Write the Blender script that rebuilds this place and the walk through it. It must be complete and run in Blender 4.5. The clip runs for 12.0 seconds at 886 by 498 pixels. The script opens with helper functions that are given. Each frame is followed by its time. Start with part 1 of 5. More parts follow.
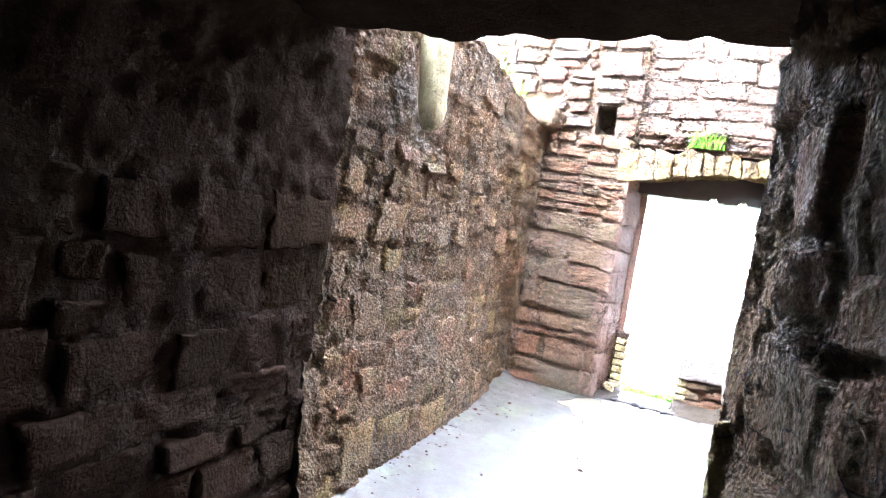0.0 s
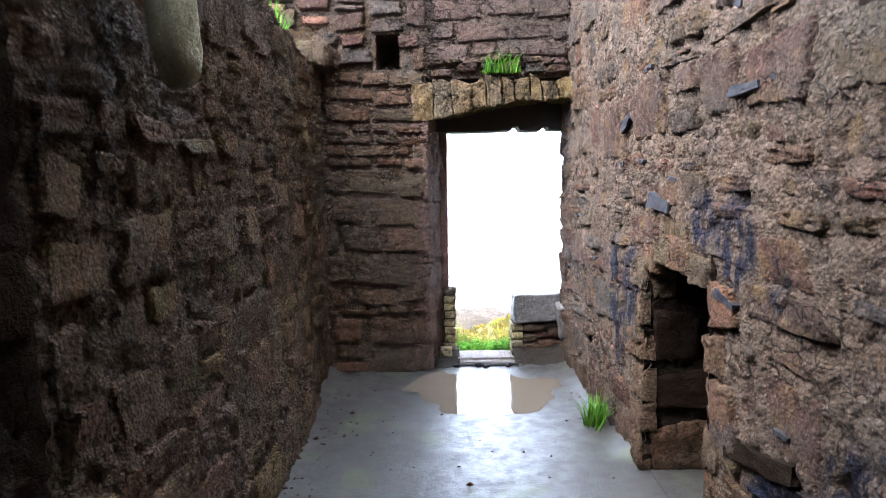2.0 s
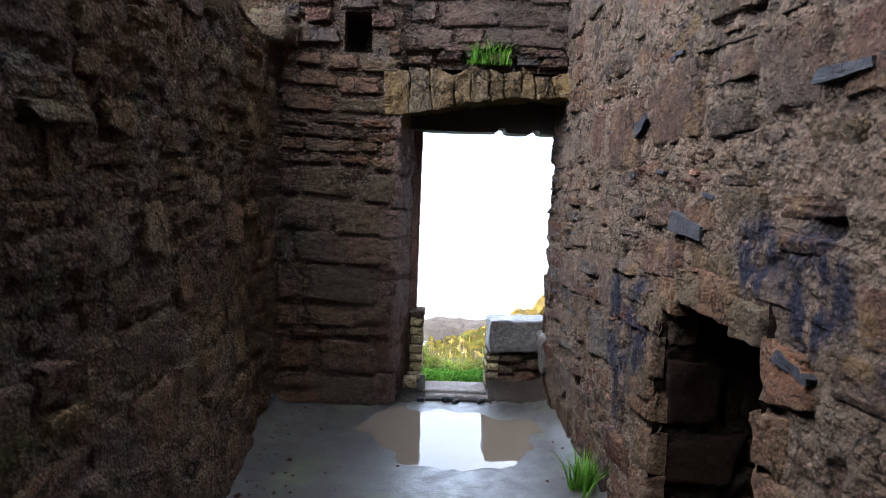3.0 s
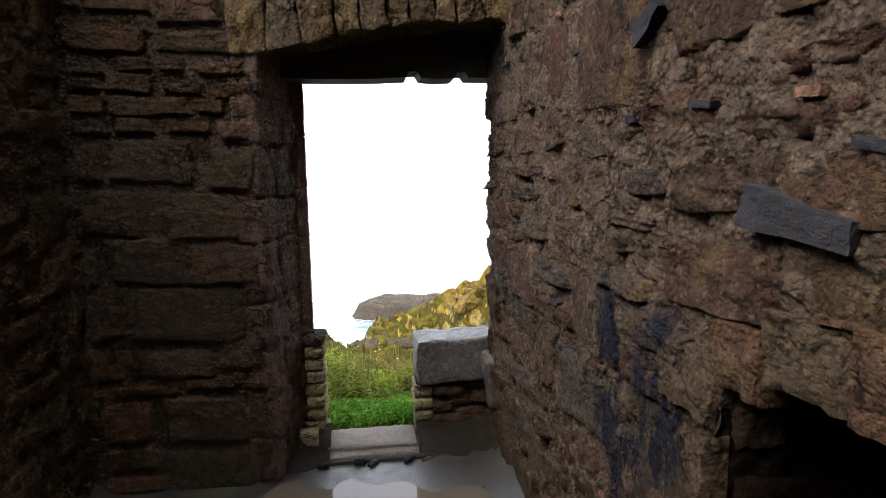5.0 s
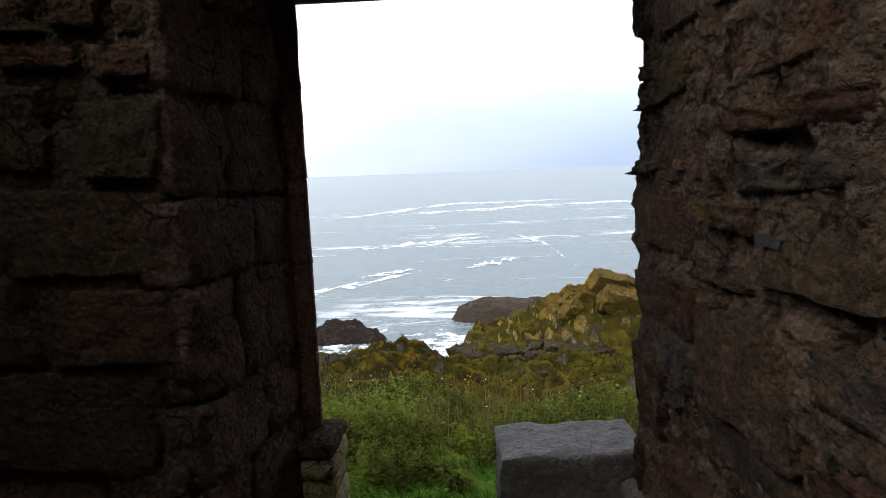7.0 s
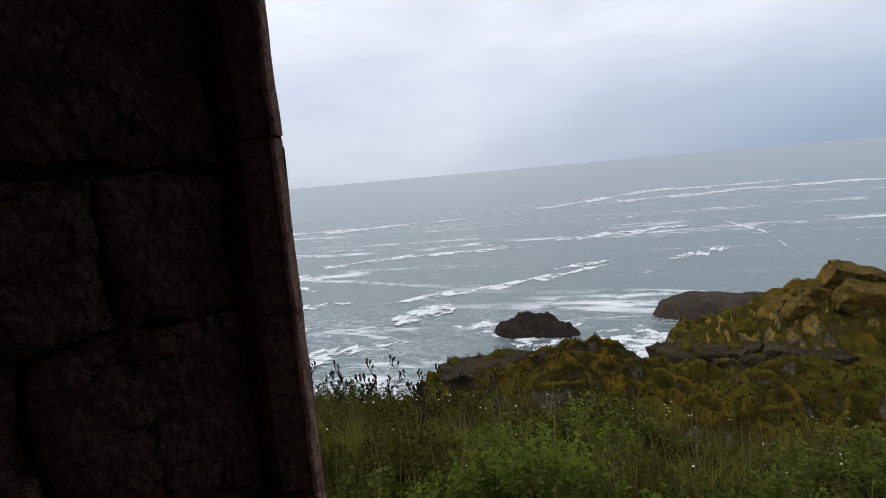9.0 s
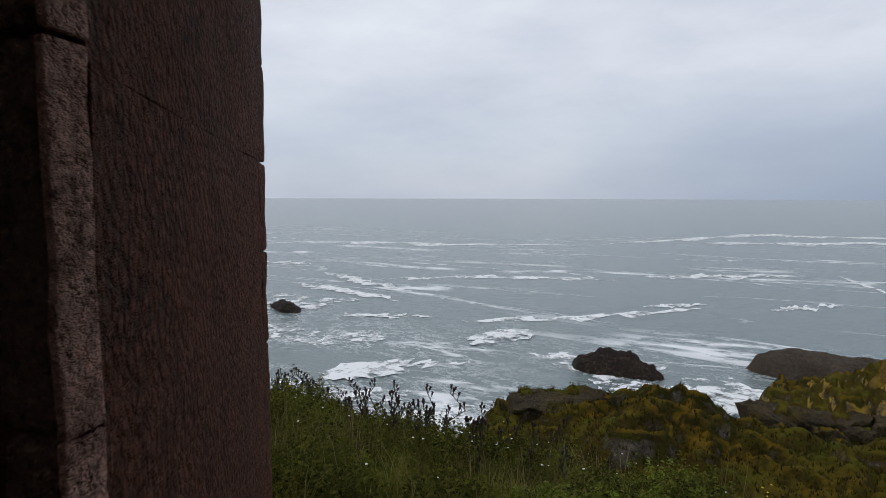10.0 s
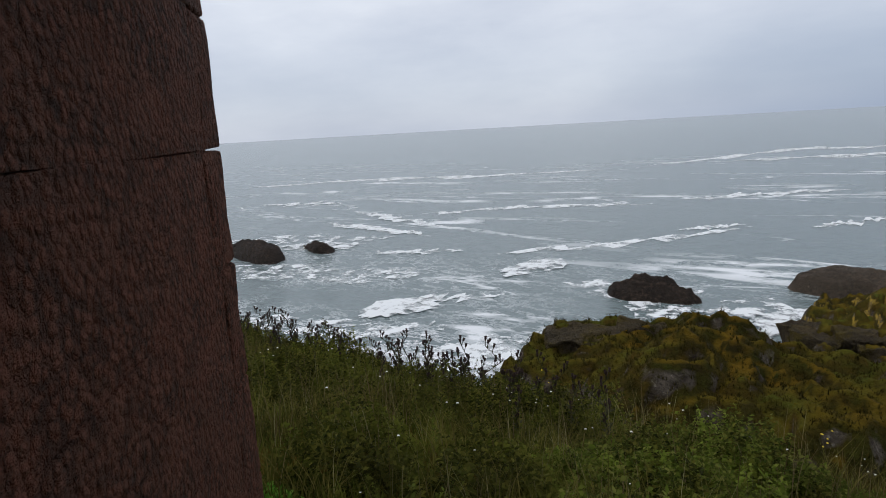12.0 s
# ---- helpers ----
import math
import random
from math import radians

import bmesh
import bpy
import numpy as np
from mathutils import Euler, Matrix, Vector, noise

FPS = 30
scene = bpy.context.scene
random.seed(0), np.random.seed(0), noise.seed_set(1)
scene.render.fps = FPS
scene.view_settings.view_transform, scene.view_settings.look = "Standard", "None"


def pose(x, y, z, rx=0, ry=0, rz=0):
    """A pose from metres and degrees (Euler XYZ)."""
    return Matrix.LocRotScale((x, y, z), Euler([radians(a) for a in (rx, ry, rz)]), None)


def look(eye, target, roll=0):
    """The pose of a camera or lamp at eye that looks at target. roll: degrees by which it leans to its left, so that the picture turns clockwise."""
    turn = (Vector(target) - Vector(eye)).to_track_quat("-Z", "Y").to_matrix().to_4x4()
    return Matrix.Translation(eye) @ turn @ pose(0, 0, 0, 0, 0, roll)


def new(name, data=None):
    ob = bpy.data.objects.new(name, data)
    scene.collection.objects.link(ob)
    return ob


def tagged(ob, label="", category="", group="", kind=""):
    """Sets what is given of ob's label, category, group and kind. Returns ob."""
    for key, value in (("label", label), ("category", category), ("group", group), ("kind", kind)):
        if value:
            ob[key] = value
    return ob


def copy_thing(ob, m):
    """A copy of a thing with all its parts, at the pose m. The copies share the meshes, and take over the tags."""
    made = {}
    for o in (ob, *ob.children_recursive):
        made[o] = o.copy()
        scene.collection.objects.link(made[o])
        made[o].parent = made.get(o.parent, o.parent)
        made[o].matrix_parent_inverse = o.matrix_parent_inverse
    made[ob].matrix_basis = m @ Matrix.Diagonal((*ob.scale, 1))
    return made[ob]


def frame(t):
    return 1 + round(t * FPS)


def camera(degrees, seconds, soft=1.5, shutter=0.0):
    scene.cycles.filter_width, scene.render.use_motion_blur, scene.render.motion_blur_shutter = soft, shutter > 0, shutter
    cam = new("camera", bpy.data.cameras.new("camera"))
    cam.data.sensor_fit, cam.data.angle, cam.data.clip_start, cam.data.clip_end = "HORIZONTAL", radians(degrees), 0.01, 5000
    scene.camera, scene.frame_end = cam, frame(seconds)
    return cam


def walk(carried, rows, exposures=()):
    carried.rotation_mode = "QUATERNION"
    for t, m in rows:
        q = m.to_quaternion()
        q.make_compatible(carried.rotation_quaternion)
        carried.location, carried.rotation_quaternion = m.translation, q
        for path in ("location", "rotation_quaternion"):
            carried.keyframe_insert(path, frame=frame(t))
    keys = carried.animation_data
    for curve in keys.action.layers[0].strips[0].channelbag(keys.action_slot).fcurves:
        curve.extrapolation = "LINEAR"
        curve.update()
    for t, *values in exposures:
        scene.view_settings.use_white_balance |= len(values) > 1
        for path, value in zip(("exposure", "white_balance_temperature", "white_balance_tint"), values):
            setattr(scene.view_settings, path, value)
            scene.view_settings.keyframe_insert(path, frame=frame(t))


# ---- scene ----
cam = camera(72.7, 12.0, soft=0.5, shutter=0.1)
EXPOSURES = [(0.0, 7.6, 5650, 10), (0.5, 6.05, 5600, 10), (1.0, 5.4, 5600, 10), (1.5, 5.1, 5650, 10), (2.0, 4.6, 5650, 10), (2.5, 4.05, 5650, 10), (3.0, 3.65, 5600, 10), (5.0, 2.75, 6500, 10), (5.5, 2.3, 6600, 10),
             (6.0, 1.95, 6600, 10), (6.5, 1.5, 6550, 10), (7.0, 1.18, 6500, 10), (9.0, 0.4, 6500, 10), (10.0, 0.15, 6500, 10), (11.0, -0.1, 6500, 10), (12.0, 0.25, 6500, 10)]
PATH = [
    (0, (0.33, -0.136, 1.457), (-0.427, 1.712, 1.362), 9.6),
    (0.5, (0.03, -0.034, 1.59), (-0.34, 1.917, 1.345), 2.1),
    (1, (-0.079, 0.221, 1.613), (-0.322, 2.191, 1.366), -3.4),
    (1.5, (-0.129, 0.487, 1.601), (-0.287, 2.475, 1.446), -1.5),
    (2, (-0.2, 0.787, 1.59), (-0.21, 2.776, 1.378), -0.8),
    (2.5, (-0.17, 1.146, 1.56), (-0.127, 3.13, 1.313), 1.5),
    (3, (-0.155, 1.487, 1.572), (-0.085, 3.478, 1.389), 2.4),
    (5, (0.143, 2.839, 1.58), (0.395, 4.805, 1.31), -0.9),
    (5.5, (0.225, 3.241, 1.574), (0.382, 5.216, 1.301), -1.2),
    (6, (0.253, 3.627, 1.53), (0.307, 5.604, 1.236), -1.3),
    (6.5, (0.355, 4.025, 1.519), (0.386, 6.0, 1.205), -1.8),
    (7, (0.335, 4.397, 1.488), (0.251, 6.378, 1.229), -2.2),
    (9, (0.374, 5.558, 1.398), (-0.335, 7.412, 1.15), -5.2),
    (9.5, (0.343, 5.836, 1.403), (-0.587, 7.594, 1.199), -2.6),
    (10, (0.241, 6.112, 1.369), (-0.726, 7.855, 1.196), 0.1),
    (10.5, (0.072, 6.399, 1.429), (-0.784, 8.193, 1.207), -0.9),
    (11, (0.057, 6.485, 1.476), (-0.708, 8.29, 1.079), -2.6),
    (11.5, (0.076, 6.492, 1.479), (-0.8, 8.241, 1.063), -4.9),
    (12, (0.06, 6.506, 1.478), (-0.984, 8.167, 1.087), -3.3),
]
walk(cam, [(t, look(eye, target, roll)) for t, eye, target, roll in PATH], EXPOSURES)

# ---- world and sun: an overcast sky over the sea ----
world = bpy.data.worlds.new("overcast")
scene.world = world
world.use_nodes = True
wn, wl = world.node_tree.nodes, world.node_tree.links
wn.clear()
SUN_EL, SUN_AZ = 48.0, -105.0
w_out, w_bg, w_sky = wn.new("ShaderNodeOutputWorld"), wn.new("ShaderNodeBackground"), wn.new("ShaderNodeTexSky")
w_sky.sky_type, w_sky.sun_disc = "NISHITA", False
w_sky.sun_elevation, w_sky.sun_rotation = radians(SUN_EL), radians(SUN_AZ)
w_co, w_map, w_noise = wn.new("ShaderNodeTexCoord"), wn.new("ShaderNodeMapping"), wn.new("ShaderNodeTexNoise")
w_map.inputs["Scale"].default_value = (1.0, 1.0, 3.2)
w_noise.inputs["Scale"].default_value, w_noise.inputs["Detail"].default_value, w_noise.inputs["Roughness"].default_value = 2.6, 6.0, 0.55
w_ramp = wn.new("ShaderNodeValToRGB")
w_ramp.color_ramp.elements[0].position, w_ramp.color_ramp.elements[0].color = 0.30, (5.3, 5.7, 6.6, 1)
w_ramp.color_ramp.elements[1].position, w_ramp.color_ramp.elements[1].color = 0.70, (7.4, 7.7, 8.3, 1)
# a darker, bluer bank of cloud low over the sea
w_sep, w_low, w_bank = wn.new("ShaderNodeSeparateXYZ"), wn.new("ShaderNodeMapRange"), wn.new("ShaderNodeMix")
w_low.inputs["From Min"].default_value, w_low.inputs["From Max"].default_value = 0.0, 0.24
w_low.inputs["To Min"].default_value, w_low.inputs["To Max"].default_value = 0.88, 0.0
w_low.interpolation_type = "SMOOTHSTEP"
w_bank.data_type = "RGBA"
w_bank.inputs["B"].default_value = (2.5, 3.2, 4.5, 1)
w_mix = wn.new("ShaderNodeMix")
w_mix.data_type = "RGBA"
w_mix.inputs["Factor"].default_value = 0.9
w_bg.inputs["Strength"].default_value = 0.1
wl.new(w_co.outputs["Generated"], w_map.inputs["Vector"])
wl.new(w_map.outputs["Vector"], w_noise.inputs["Vector"])
wl.new(w_noise.outputs["Fac"], w_ramp.inputs["Fac"])
wl.new(w_co.outputs["Generated"], w_sep.inputs["Vector"])
wl.new(w_sep.outputs["Z"], w_low.inputs["Value"])
w_side, w_both = wn.new("ShaderNodeMapRange"), wn.new("ShaderNodeMath")
w_side.inputs["From Min"].default_value, w_side.inputs["From Max"].default_value = -0.35, 0.4
w_side.inputs["To Min"].default_value, w_side.inputs["To Max"].default_value = 0.5, 1.33
w_both.operation = "MULTIPLY"
wl.new(w_sep.outputs["X"], w_side.inputs["Value"])
wl.new(w_side.outputs["Result"], w_both.inputs[0])
wl.new(w_low.outputs["Result"], w_both.inputs[1])
wl.new(w_both.outputs["Value"], w_bank.inputs["Factor"])
wl.new(w_ramp.outputs["Color"], w_bank.inputs["A"])
wl.new(w_sky.outputs["Color"], w_mix.inputs["A"])
wl.new(w_bank.outputs["Result"], w_mix.inputs["B"])
wl.new(w_mix.outputs["Result"], w_bg.inputs["Color"])
wl.new(w_bg.outputs["Background"], w_out.inputs["Surface"])

sun = new("sun", bpy.data.lights.new("sun", "SUN"))
sun.data.energy, sun.data.angle, sun.data.color = 0.65, radians(40), (1.0, 0.96, 0.9)
sun.matrix_world = look((40 * math.sin(radians(SUN_AZ)), 40 * math.cos(radians(SUN_AZ)), 40 * math.tan(radians(SUN_EL))), (0, 0, 0))


# ---- materials ----
def shader(name, rough=0.85, spec=0.4):
    m = bpy.data.materials.new(name)
    m.use_nodes = True
    nodes, links = m.node_tree.nodes, m.node_tree.links
    bsdf = nodes["Principled BSDF"]
    bsdf.inputs["Roughness"].default_value = rough
    bsdf.inputs["Specular IOR Level"].default_value = spec
    return m, nodes, links, bsdf


def ramp(nodes, stops):
    r = nodes.new("ShaderNodeValToRGB")
    els = r.color_ramp.elements
    while len(els) < len(stops):
        els.new(0.5)
    for e, (p, c) in zip(els, stops):
        e.position, e.color = p, (*c, 1)
    return r


def noise_node(nodes, links, co, scale, detail=5.0, rough=0.6):
    n = nodes.new("ShaderNodeTexNoise")
    n.inputs["Scale"].default_value, n.inputs["Detail"].default_value, n.inputs["Roughness"].default_value = scale, detail, rough
    links.new(co, n.inputs["Vector"])
    return n


def mixed(nodes, links, fac, a, b, kind="MIX"):
    m = nodes.new("ShaderNodeMix")
    m.data_type, m.blend_type = "RGBA", kind
    for value, key in ((fac, "Factor"), (a, "A"), (b, "B")):
        sock = m.inputs[key]
        if hasattr(value, "links"):
            links.new(value, sock)
        elif key == "Factor":
            sock.default_value = value
        else:
            sock.default_value = (*value, 1)
    return m.outputs["Result"]


def stepped(nodes, links, value, lo, hi, to_lo=0.0, to_hi=1.0):
    r = nodes.new("ShaderNodeMapRange")
    r.inputs["From Min"].default_value, r.inputs["From Max"].default_value = lo, hi
    r.inputs["To Min"].default_value, r.inputs["To Max"].default_value = to_lo, to_hi
    links.new(value, r.inputs["Value"])
    return r.outputs["Result"]


def bumped(nodes, links, bsdf, layers):
    """layers of (height socket, strength, metres)"""
    last = None
    for height, strength, metres in layers:
        b = nodes.new("ShaderNodeBump")
        b.inputs["Strength"].default_value, b.inputs["Distance"].default_value = strength, metres
        links.new(height, b.inputs["Height"])
        if last:
            links.new(last, b.inputs["Normal"])
        last = b.outputs["Normal"]
    links.new(last, bsdf.inputs["Normal"])


def stone_material(name, stops, paint=(), plain=False, dirt=(0.07, 0.06, 0.045), dirt_amount=0.6, moss=None, moss_amount=0.0, islands=False, pick=True, rough=0.88, grain=1.0, grit_colour=(0.25, 0.175, 0.125), pebbles=0.22, cracked=True, lump=1.0, spec=0.08):
    m, nodes, links, bsdf = shader(name, rough, spec)
    co = nodes.new("ShaderNodeNewGeometry").outputs["Position"]
    big, mid = noise_node(nodes, links, co, 2.3, 4), noise_node(nodes, links, co, 11, 6, 0.65)
    fine, pits = noise_node(nodes, links, co, 76, 4, 0.7), nodes.new("ShaderNodeTexVoronoi")
    pits.inputs["Scale"].default_value = 62
    warp = nodes.new("ShaderNodeVectorMath")
    warp.operation, warp.inputs["Scale"].default_value = "SCALE", 0.03
    links.new(mid.outputs["Color"], warp.inputs[0])
    bent = nodes.new("ShaderNodeVectorMath")
    bent.operation = "ADD"
    links.new(co, bent.inputs[0])
    links.new(warp.outputs["Vector"], bent.inputs[1])
    links.new(bent.outputs["Vector"], pits.inputs["Vector"])
    if pick:
        which = nodes.new("ShaderNodeNewGeometry").outputs["Random Per Island"] if islands else nodes.new("ShaderNodeObjectInfo").outputs["Random"]
    else:
        which = stepped(nodes, links, noise_node(nodes, links, co, 1.4, 3).outputs["Fac"], 0.3, 0.7)
    r = ramp(nodes, stops)
    links.new(which, r.inputs["Fac"])
    col = mixed(nodes, links, stepped(nodes, links, mid.outputs["Fac"], 0.3, 0.75, 0.0, 0.1 if plain else 0.3), r.outputs["Color"], (0.135, 0.088, 0.060))
    col = mixed(nodes, links, stepped(nodes, links, fine.outputs["Fac"], 0.5, 0.66, 0.0, 0.25 if plain else 0.55), col, (0.035, 0.026, 0.02))
    grit = noise_node(nodes, links, co, 27, 5, 0.72)
    col = mixed(nodes, links, stepped(nodes, links, grit.outputs["Fac"], 0.5, 0.6, 0.0, 0.2 if plain else 0.4), col, (0.03, 0.024, 0.019))
    col = mixed(nodes, links, stepped(nodes, links, grit.outputs["Fac"], 0.46, 0.36, 0.0, 0.03 if plain else 0.4 if pick else 0.55), col, grit_colour)
    col = mixed(nodes, links, stepped(nodes, links, big.outputs["Fac"], 0.45, 0.72, 0.0, dirt_amount), col, dirt)
    if not plain:
        crust = stepped(nodes, links, noise_node(nodes, links, co, 7.0, 3, 0.6).outputs["Fac"], 0.4, 0.6)
        for lo, hi, most, tint in ((0.42, 0.62, pebbles, (0.04, 0.031, 0.025)), (0.26, 0.12, pebbles * 0.6, grit_colour)):
            grains = nodes.new("ShaderNodeMath")
            grains.operation = "MULTIPLY"
            links.new(stepped(nodes, links, pits.outputs["Distance"], lo, hi, 0.0, most), grains.inputs[0])
            links.new(crust, grains.inputs[1])
            col = mixed(nodes, links, grains.outputs["Value"], col, tint)
    cracks = None
    if cracked and not plain:
        sway = nodes.new("ShaderNodeVectorMath")
        sway.operation, sway.inputs["Scale"].default_value = "SCALE", 0.16
        links.new(noise_node(nodes, links, co, 6.0, 4, 0.6).outputs["Color"], sway.inputs[0])
        lain = nodes.new("ShaderNodeVectorMath")
        lain.operation = "ADD"
        links.new(co, lain.inputs[0])
        links.new(sway.outputs["Vector"], lain.inputs[1])
        flat = nodes.new("ShaderNodeMapping")
        flat.inputs["Scale"].default_value = (1, 1, 1.9)
        links.new(lain.outputs["Vector"], flat.inputs["Vector"])
        edges = nodes.new("ShaderNodeTexVoronoi")
        edges.feature, edges.inputs["Scale"].default_value = "DISTANCE_TO_EDGE", 6.5
        links.new(flat.outputs["Vector"], edges.inputs["Vector"])
        where = stepped(nodes, links, noise_node(nodes, links, co, 4.0, 3, 0.6).outputs["Fac"], 0.47, 0.58)
        cut = nodes.new("ShaderNodeMath")
        cut.operation = "MULTIPLY"
        links.new(stepped(nodes, links, edges.outputs["Distance"], 0.012, 0.05, 1.0, 0.0), cut.inputs[0])
        links.new(where, cut.inputs[1])
        cracks = cut.outputs["Value"]
        deep = nodes.new("ShaderNodeMath")
        deep.operation, deep.inputs[1].default_value = "MULTIPLY", 0.75
        links.new(cracks, deep.inputs[0])
        col = mixed(nodes, links, deep.outputs["Value"], col, (0.012, 0.009, 0.007))
    if moss:
        patch = noise_node(nodes, links, co, 5.5, 5, 0.7)
        col = mixed(nodes, links, stepped(nodes, links, patch.outputs["Fac"], 0.52, 0.68, 0.0, moss_amount), col, moss)
    if paint:
        streak = nodes.new("ShaderNodeMapping")
        streak.inputs["Scale"].default_value = (1, 14, 5)
        links.new(co, streak.inputs["Vector"])
        worn = stepped(nodes, links, noise_node(nodes, links, streak.outputs["Vector"], 1.0, 5, 0.7).outputs["Fac"], 0.42, 0.53)
        for y, z, ry, rz in paint:
            off = nodes.new("ShaderNodeMapping")
            off.inputs["Location"].default_value, off.inputs["Scale"].default_value = (0, -y / ry, -z / rz), (0, 1 / ry, 1 / rz)
            links.new(co, off.inputs["Vector"])
            far = nodes.new("ShaderNodeVectorMath")
            far.operation = "LENGTH"
            links.new(off.outputs["Vector"], far.inputs[0])
            both = nodes.new("ShaderNodeMath")
            both.operation = "MULTIPLY"
            links.new(stepped(nodes, links, far.outputs["Value"], 0.75, 1.1, 0.93, 0.0), both.inputs[0])
            links.new(worn, both.inputs[1])
            col = mixed(nodes, links, both.outputs["Value"], col, (0.013, 0.014, 0.026))
    links.new(col, bsdf.inputs["Base Color"])
    links.new(stepped(nodes, links, big.outputs["Fac"], 0.3, 0.75, rough + 0.06, rough - 0.22), bsdf.inputs["Roughness"])
    split = [(stepped(nodes, links, cracks, 0.0, 1.0, 1.0, 0.0), grain, 0.025)] if cracks else []
    bumped(nodes, links, bsdf, split + [(mid.outputs["Fac"], grain * lump, 0.05), (grit.outputs["Fac"], grain * lump, 0.06), (fine.outputs["Fac"], 1.0 * grain, 0.018), (stepped(nodes, links, pits.outputs["Distance"], 0.0, 0.7, 1.0, 0.0), (0.25 if plain else 0.5 + 0.5 * pebbles) * grain, 0.008)])
    return m


PAINT = [(4.52, 0.95, 0.09, 0.3), (4.42, 0.62, 0.08, 0.22), (3.3, 1.42, 0.12, 0.14), (4.2, 1.0, 0.16, 0.26), (4.32, 0.72, 0.1, 0.16), (3.02, 1.36, 0.16, 0.2), (2.72, 1.25, 0.07, 0.1), (2.6, 0.5, 0.3, 0.14), (2.35, 0.72, 0.12, 0.16), (2.4, 0.38, 0.5, 0.28)]
stone_light = stone_material("granite_rubble", [(0.0, (0.078, 0.059, 0.049)), (0.22, (0.085, 0.045, 0.031)), (0.38, (0.095, 0.035, 0.024)), (0.52, (0.061, 0.042, 0.031)), (0.66, (0.100, 0.042, 0.029)), (0.8, (0.085, 0.053, 0.024)), (0.9, (0.048, 0.033, 0.027)), (1.0, (0.087, 0.072, 0.063))], paint=PAINT, dirt_amount=0.55, moss=(0.20, 0.125, 0.05), moss_amount=0.5, grit_colour=(0.25, 0.175, 0.130), pebbles=0.12)
stone_dark = stone_material("damp_rubble", [(0.0, (0.103, 0.063, 0.032)), (0.3, (0.163, 0.096, 0.044)), (0.55, (0.129, 0.074, 0.037)), (0.75, (0.184, 0.092, 0.047)), (1.0, (0.205, 0.132, 0.050))], dirt_amount=0.6, moss=(0.13, 0.12, 0.04), moss_amount=0.5)
stone_block = stone_material("sandstone_blocks", [(0.0, (0.096, 0.065, 0.040)), (0.3, (0.146, 0.079, 0.044)), (0.55, (0.186, 0.077, 0.039)), (0.75, (0.123, 0.087, 0.050)), (1.0, (0.173, 0.089, 0.052))], dirt_amount=0.5, moss=(0.10, 0.09, 0.035), moss_amount=0.3, grit_colour=(0.26, 0.18, 0.12))
stone_red = stone_material("red_sandstone", [(0.0, (0.119, 0.064, 0.047)), (0.5, (0.132, 0.086, 0.064)), (1.0, (0.115, 0.094, 0.076))], dirt_amount=0.35)
stone_jamb = stone_material("pale_jamb_stone", [(0.0, (0.200, 0.122, 0.091)), (1.0, (0.224, 0.131, 0.096))], dirt_amount=0.4)
# paled far beyond the stone so the rebate's side looks lit from outside
stone_lit_pink = stone_material("lit_pink_rebate_stone", [(0.0, (0.837, 0.486, 0.378)), (1.0, (0.945, 0.553, 0.446))], dirt_amount=0.15, grain=0.7, grit_colour=(0.6, 0.42, 0.35), cracked=False)
stone_nib = stone_material("brown_rebate_stone", [(0.0, (0.36, 0.215, 0.160)), (1.0, (0.42, 0.250, 0.185))], dirt_amount=0.3, cracked=False)
stone_ashlar = stone_material("brown_ashlar", [(0.0, (0.209, 0.081, 0.051)), (1.0, (0.242, 0.092, 0.058))], dirt_amount=0.3, dirt=(0.06, 0.035, 0.022), grit_colour=(0.26, 0.125, 0.085), pebbles=0.6, cracked=False, lump=0.4, grain=1.25)
stone_ochre = stone_material("ochre_voussoirs", [(0.0, (0.202, 0.124, 0.037)), (0.35, (0.158, 0.093, 0.037)), (0.6, (0.134, 0.093, 0.051)), (1.0, (0.174, 0.102, 0.034))], dirt_amount=0.45, grit_colour=(0.36, 0.28, 0.16))
stone_pale = stone_material("pale_slab_stone", plain=True, stops=[(0.0, (0.500, 0.433, 0.370)), (1.0, (0.458, 0.389, 0.329))], dirt_amount=0.25, rough=0.7)
stone_grey = stone_material("worn_grey_block", [(0.0, (0.156, 0.139, 0.122)), (1.0, (0.135, 0.118, 0.103))], dirt_amount=0.35, dirt=(0.11, 0.095, 0.08), grit_colour=(0.3, 0.27, 0.24), pebbles=0.15, cracked=False, rough=0.55, spec=0.5, grain=0.5)
stone_corbel = stone_material("lichened_corbel", [(0.0, (0.621, 0.567, 0.364)), (1.0, (0.567, 0.513, 0.312))], plain=True, dirt=(0.2, 0.18, 0.1), dirt_amount=0.4, moss=(0.25, 0.24, 0.09), moss_amount=0.5)
mortar_light = stone_material("lime_mortar", [(0.0, (0.178, 0.125, 0.088)), (0.5, (0.145, 0.099, 0.068)), (1.0, (0.162, 0.104, 0.074))], paint=PAINT, dirt_amount=0.5, pick=False, rough=0.93, pebbles=0.5)
mortar_dark = stone_material("damp_mortar", [(0.0, (0.128, 0.076, 0.036)), (0.5, (0.096, 0.056, 0.027)), (1.0, (0.154, 0.090, 0.039))], dirt_amount=0.75, moss=(0.064, 0.055, 0.019), moss_amount=0.5, pick=False, rough=0.9, pebbles=0.5)
earth_mat = stone_material("black_earth", [(0.0, (0.04, 0.032, 0.024)), (1.0, (0.06, 0.047, 0.035))], plain=True, dirt=(0.02, 0.016, 0.012), pick=False, rough=0.8)
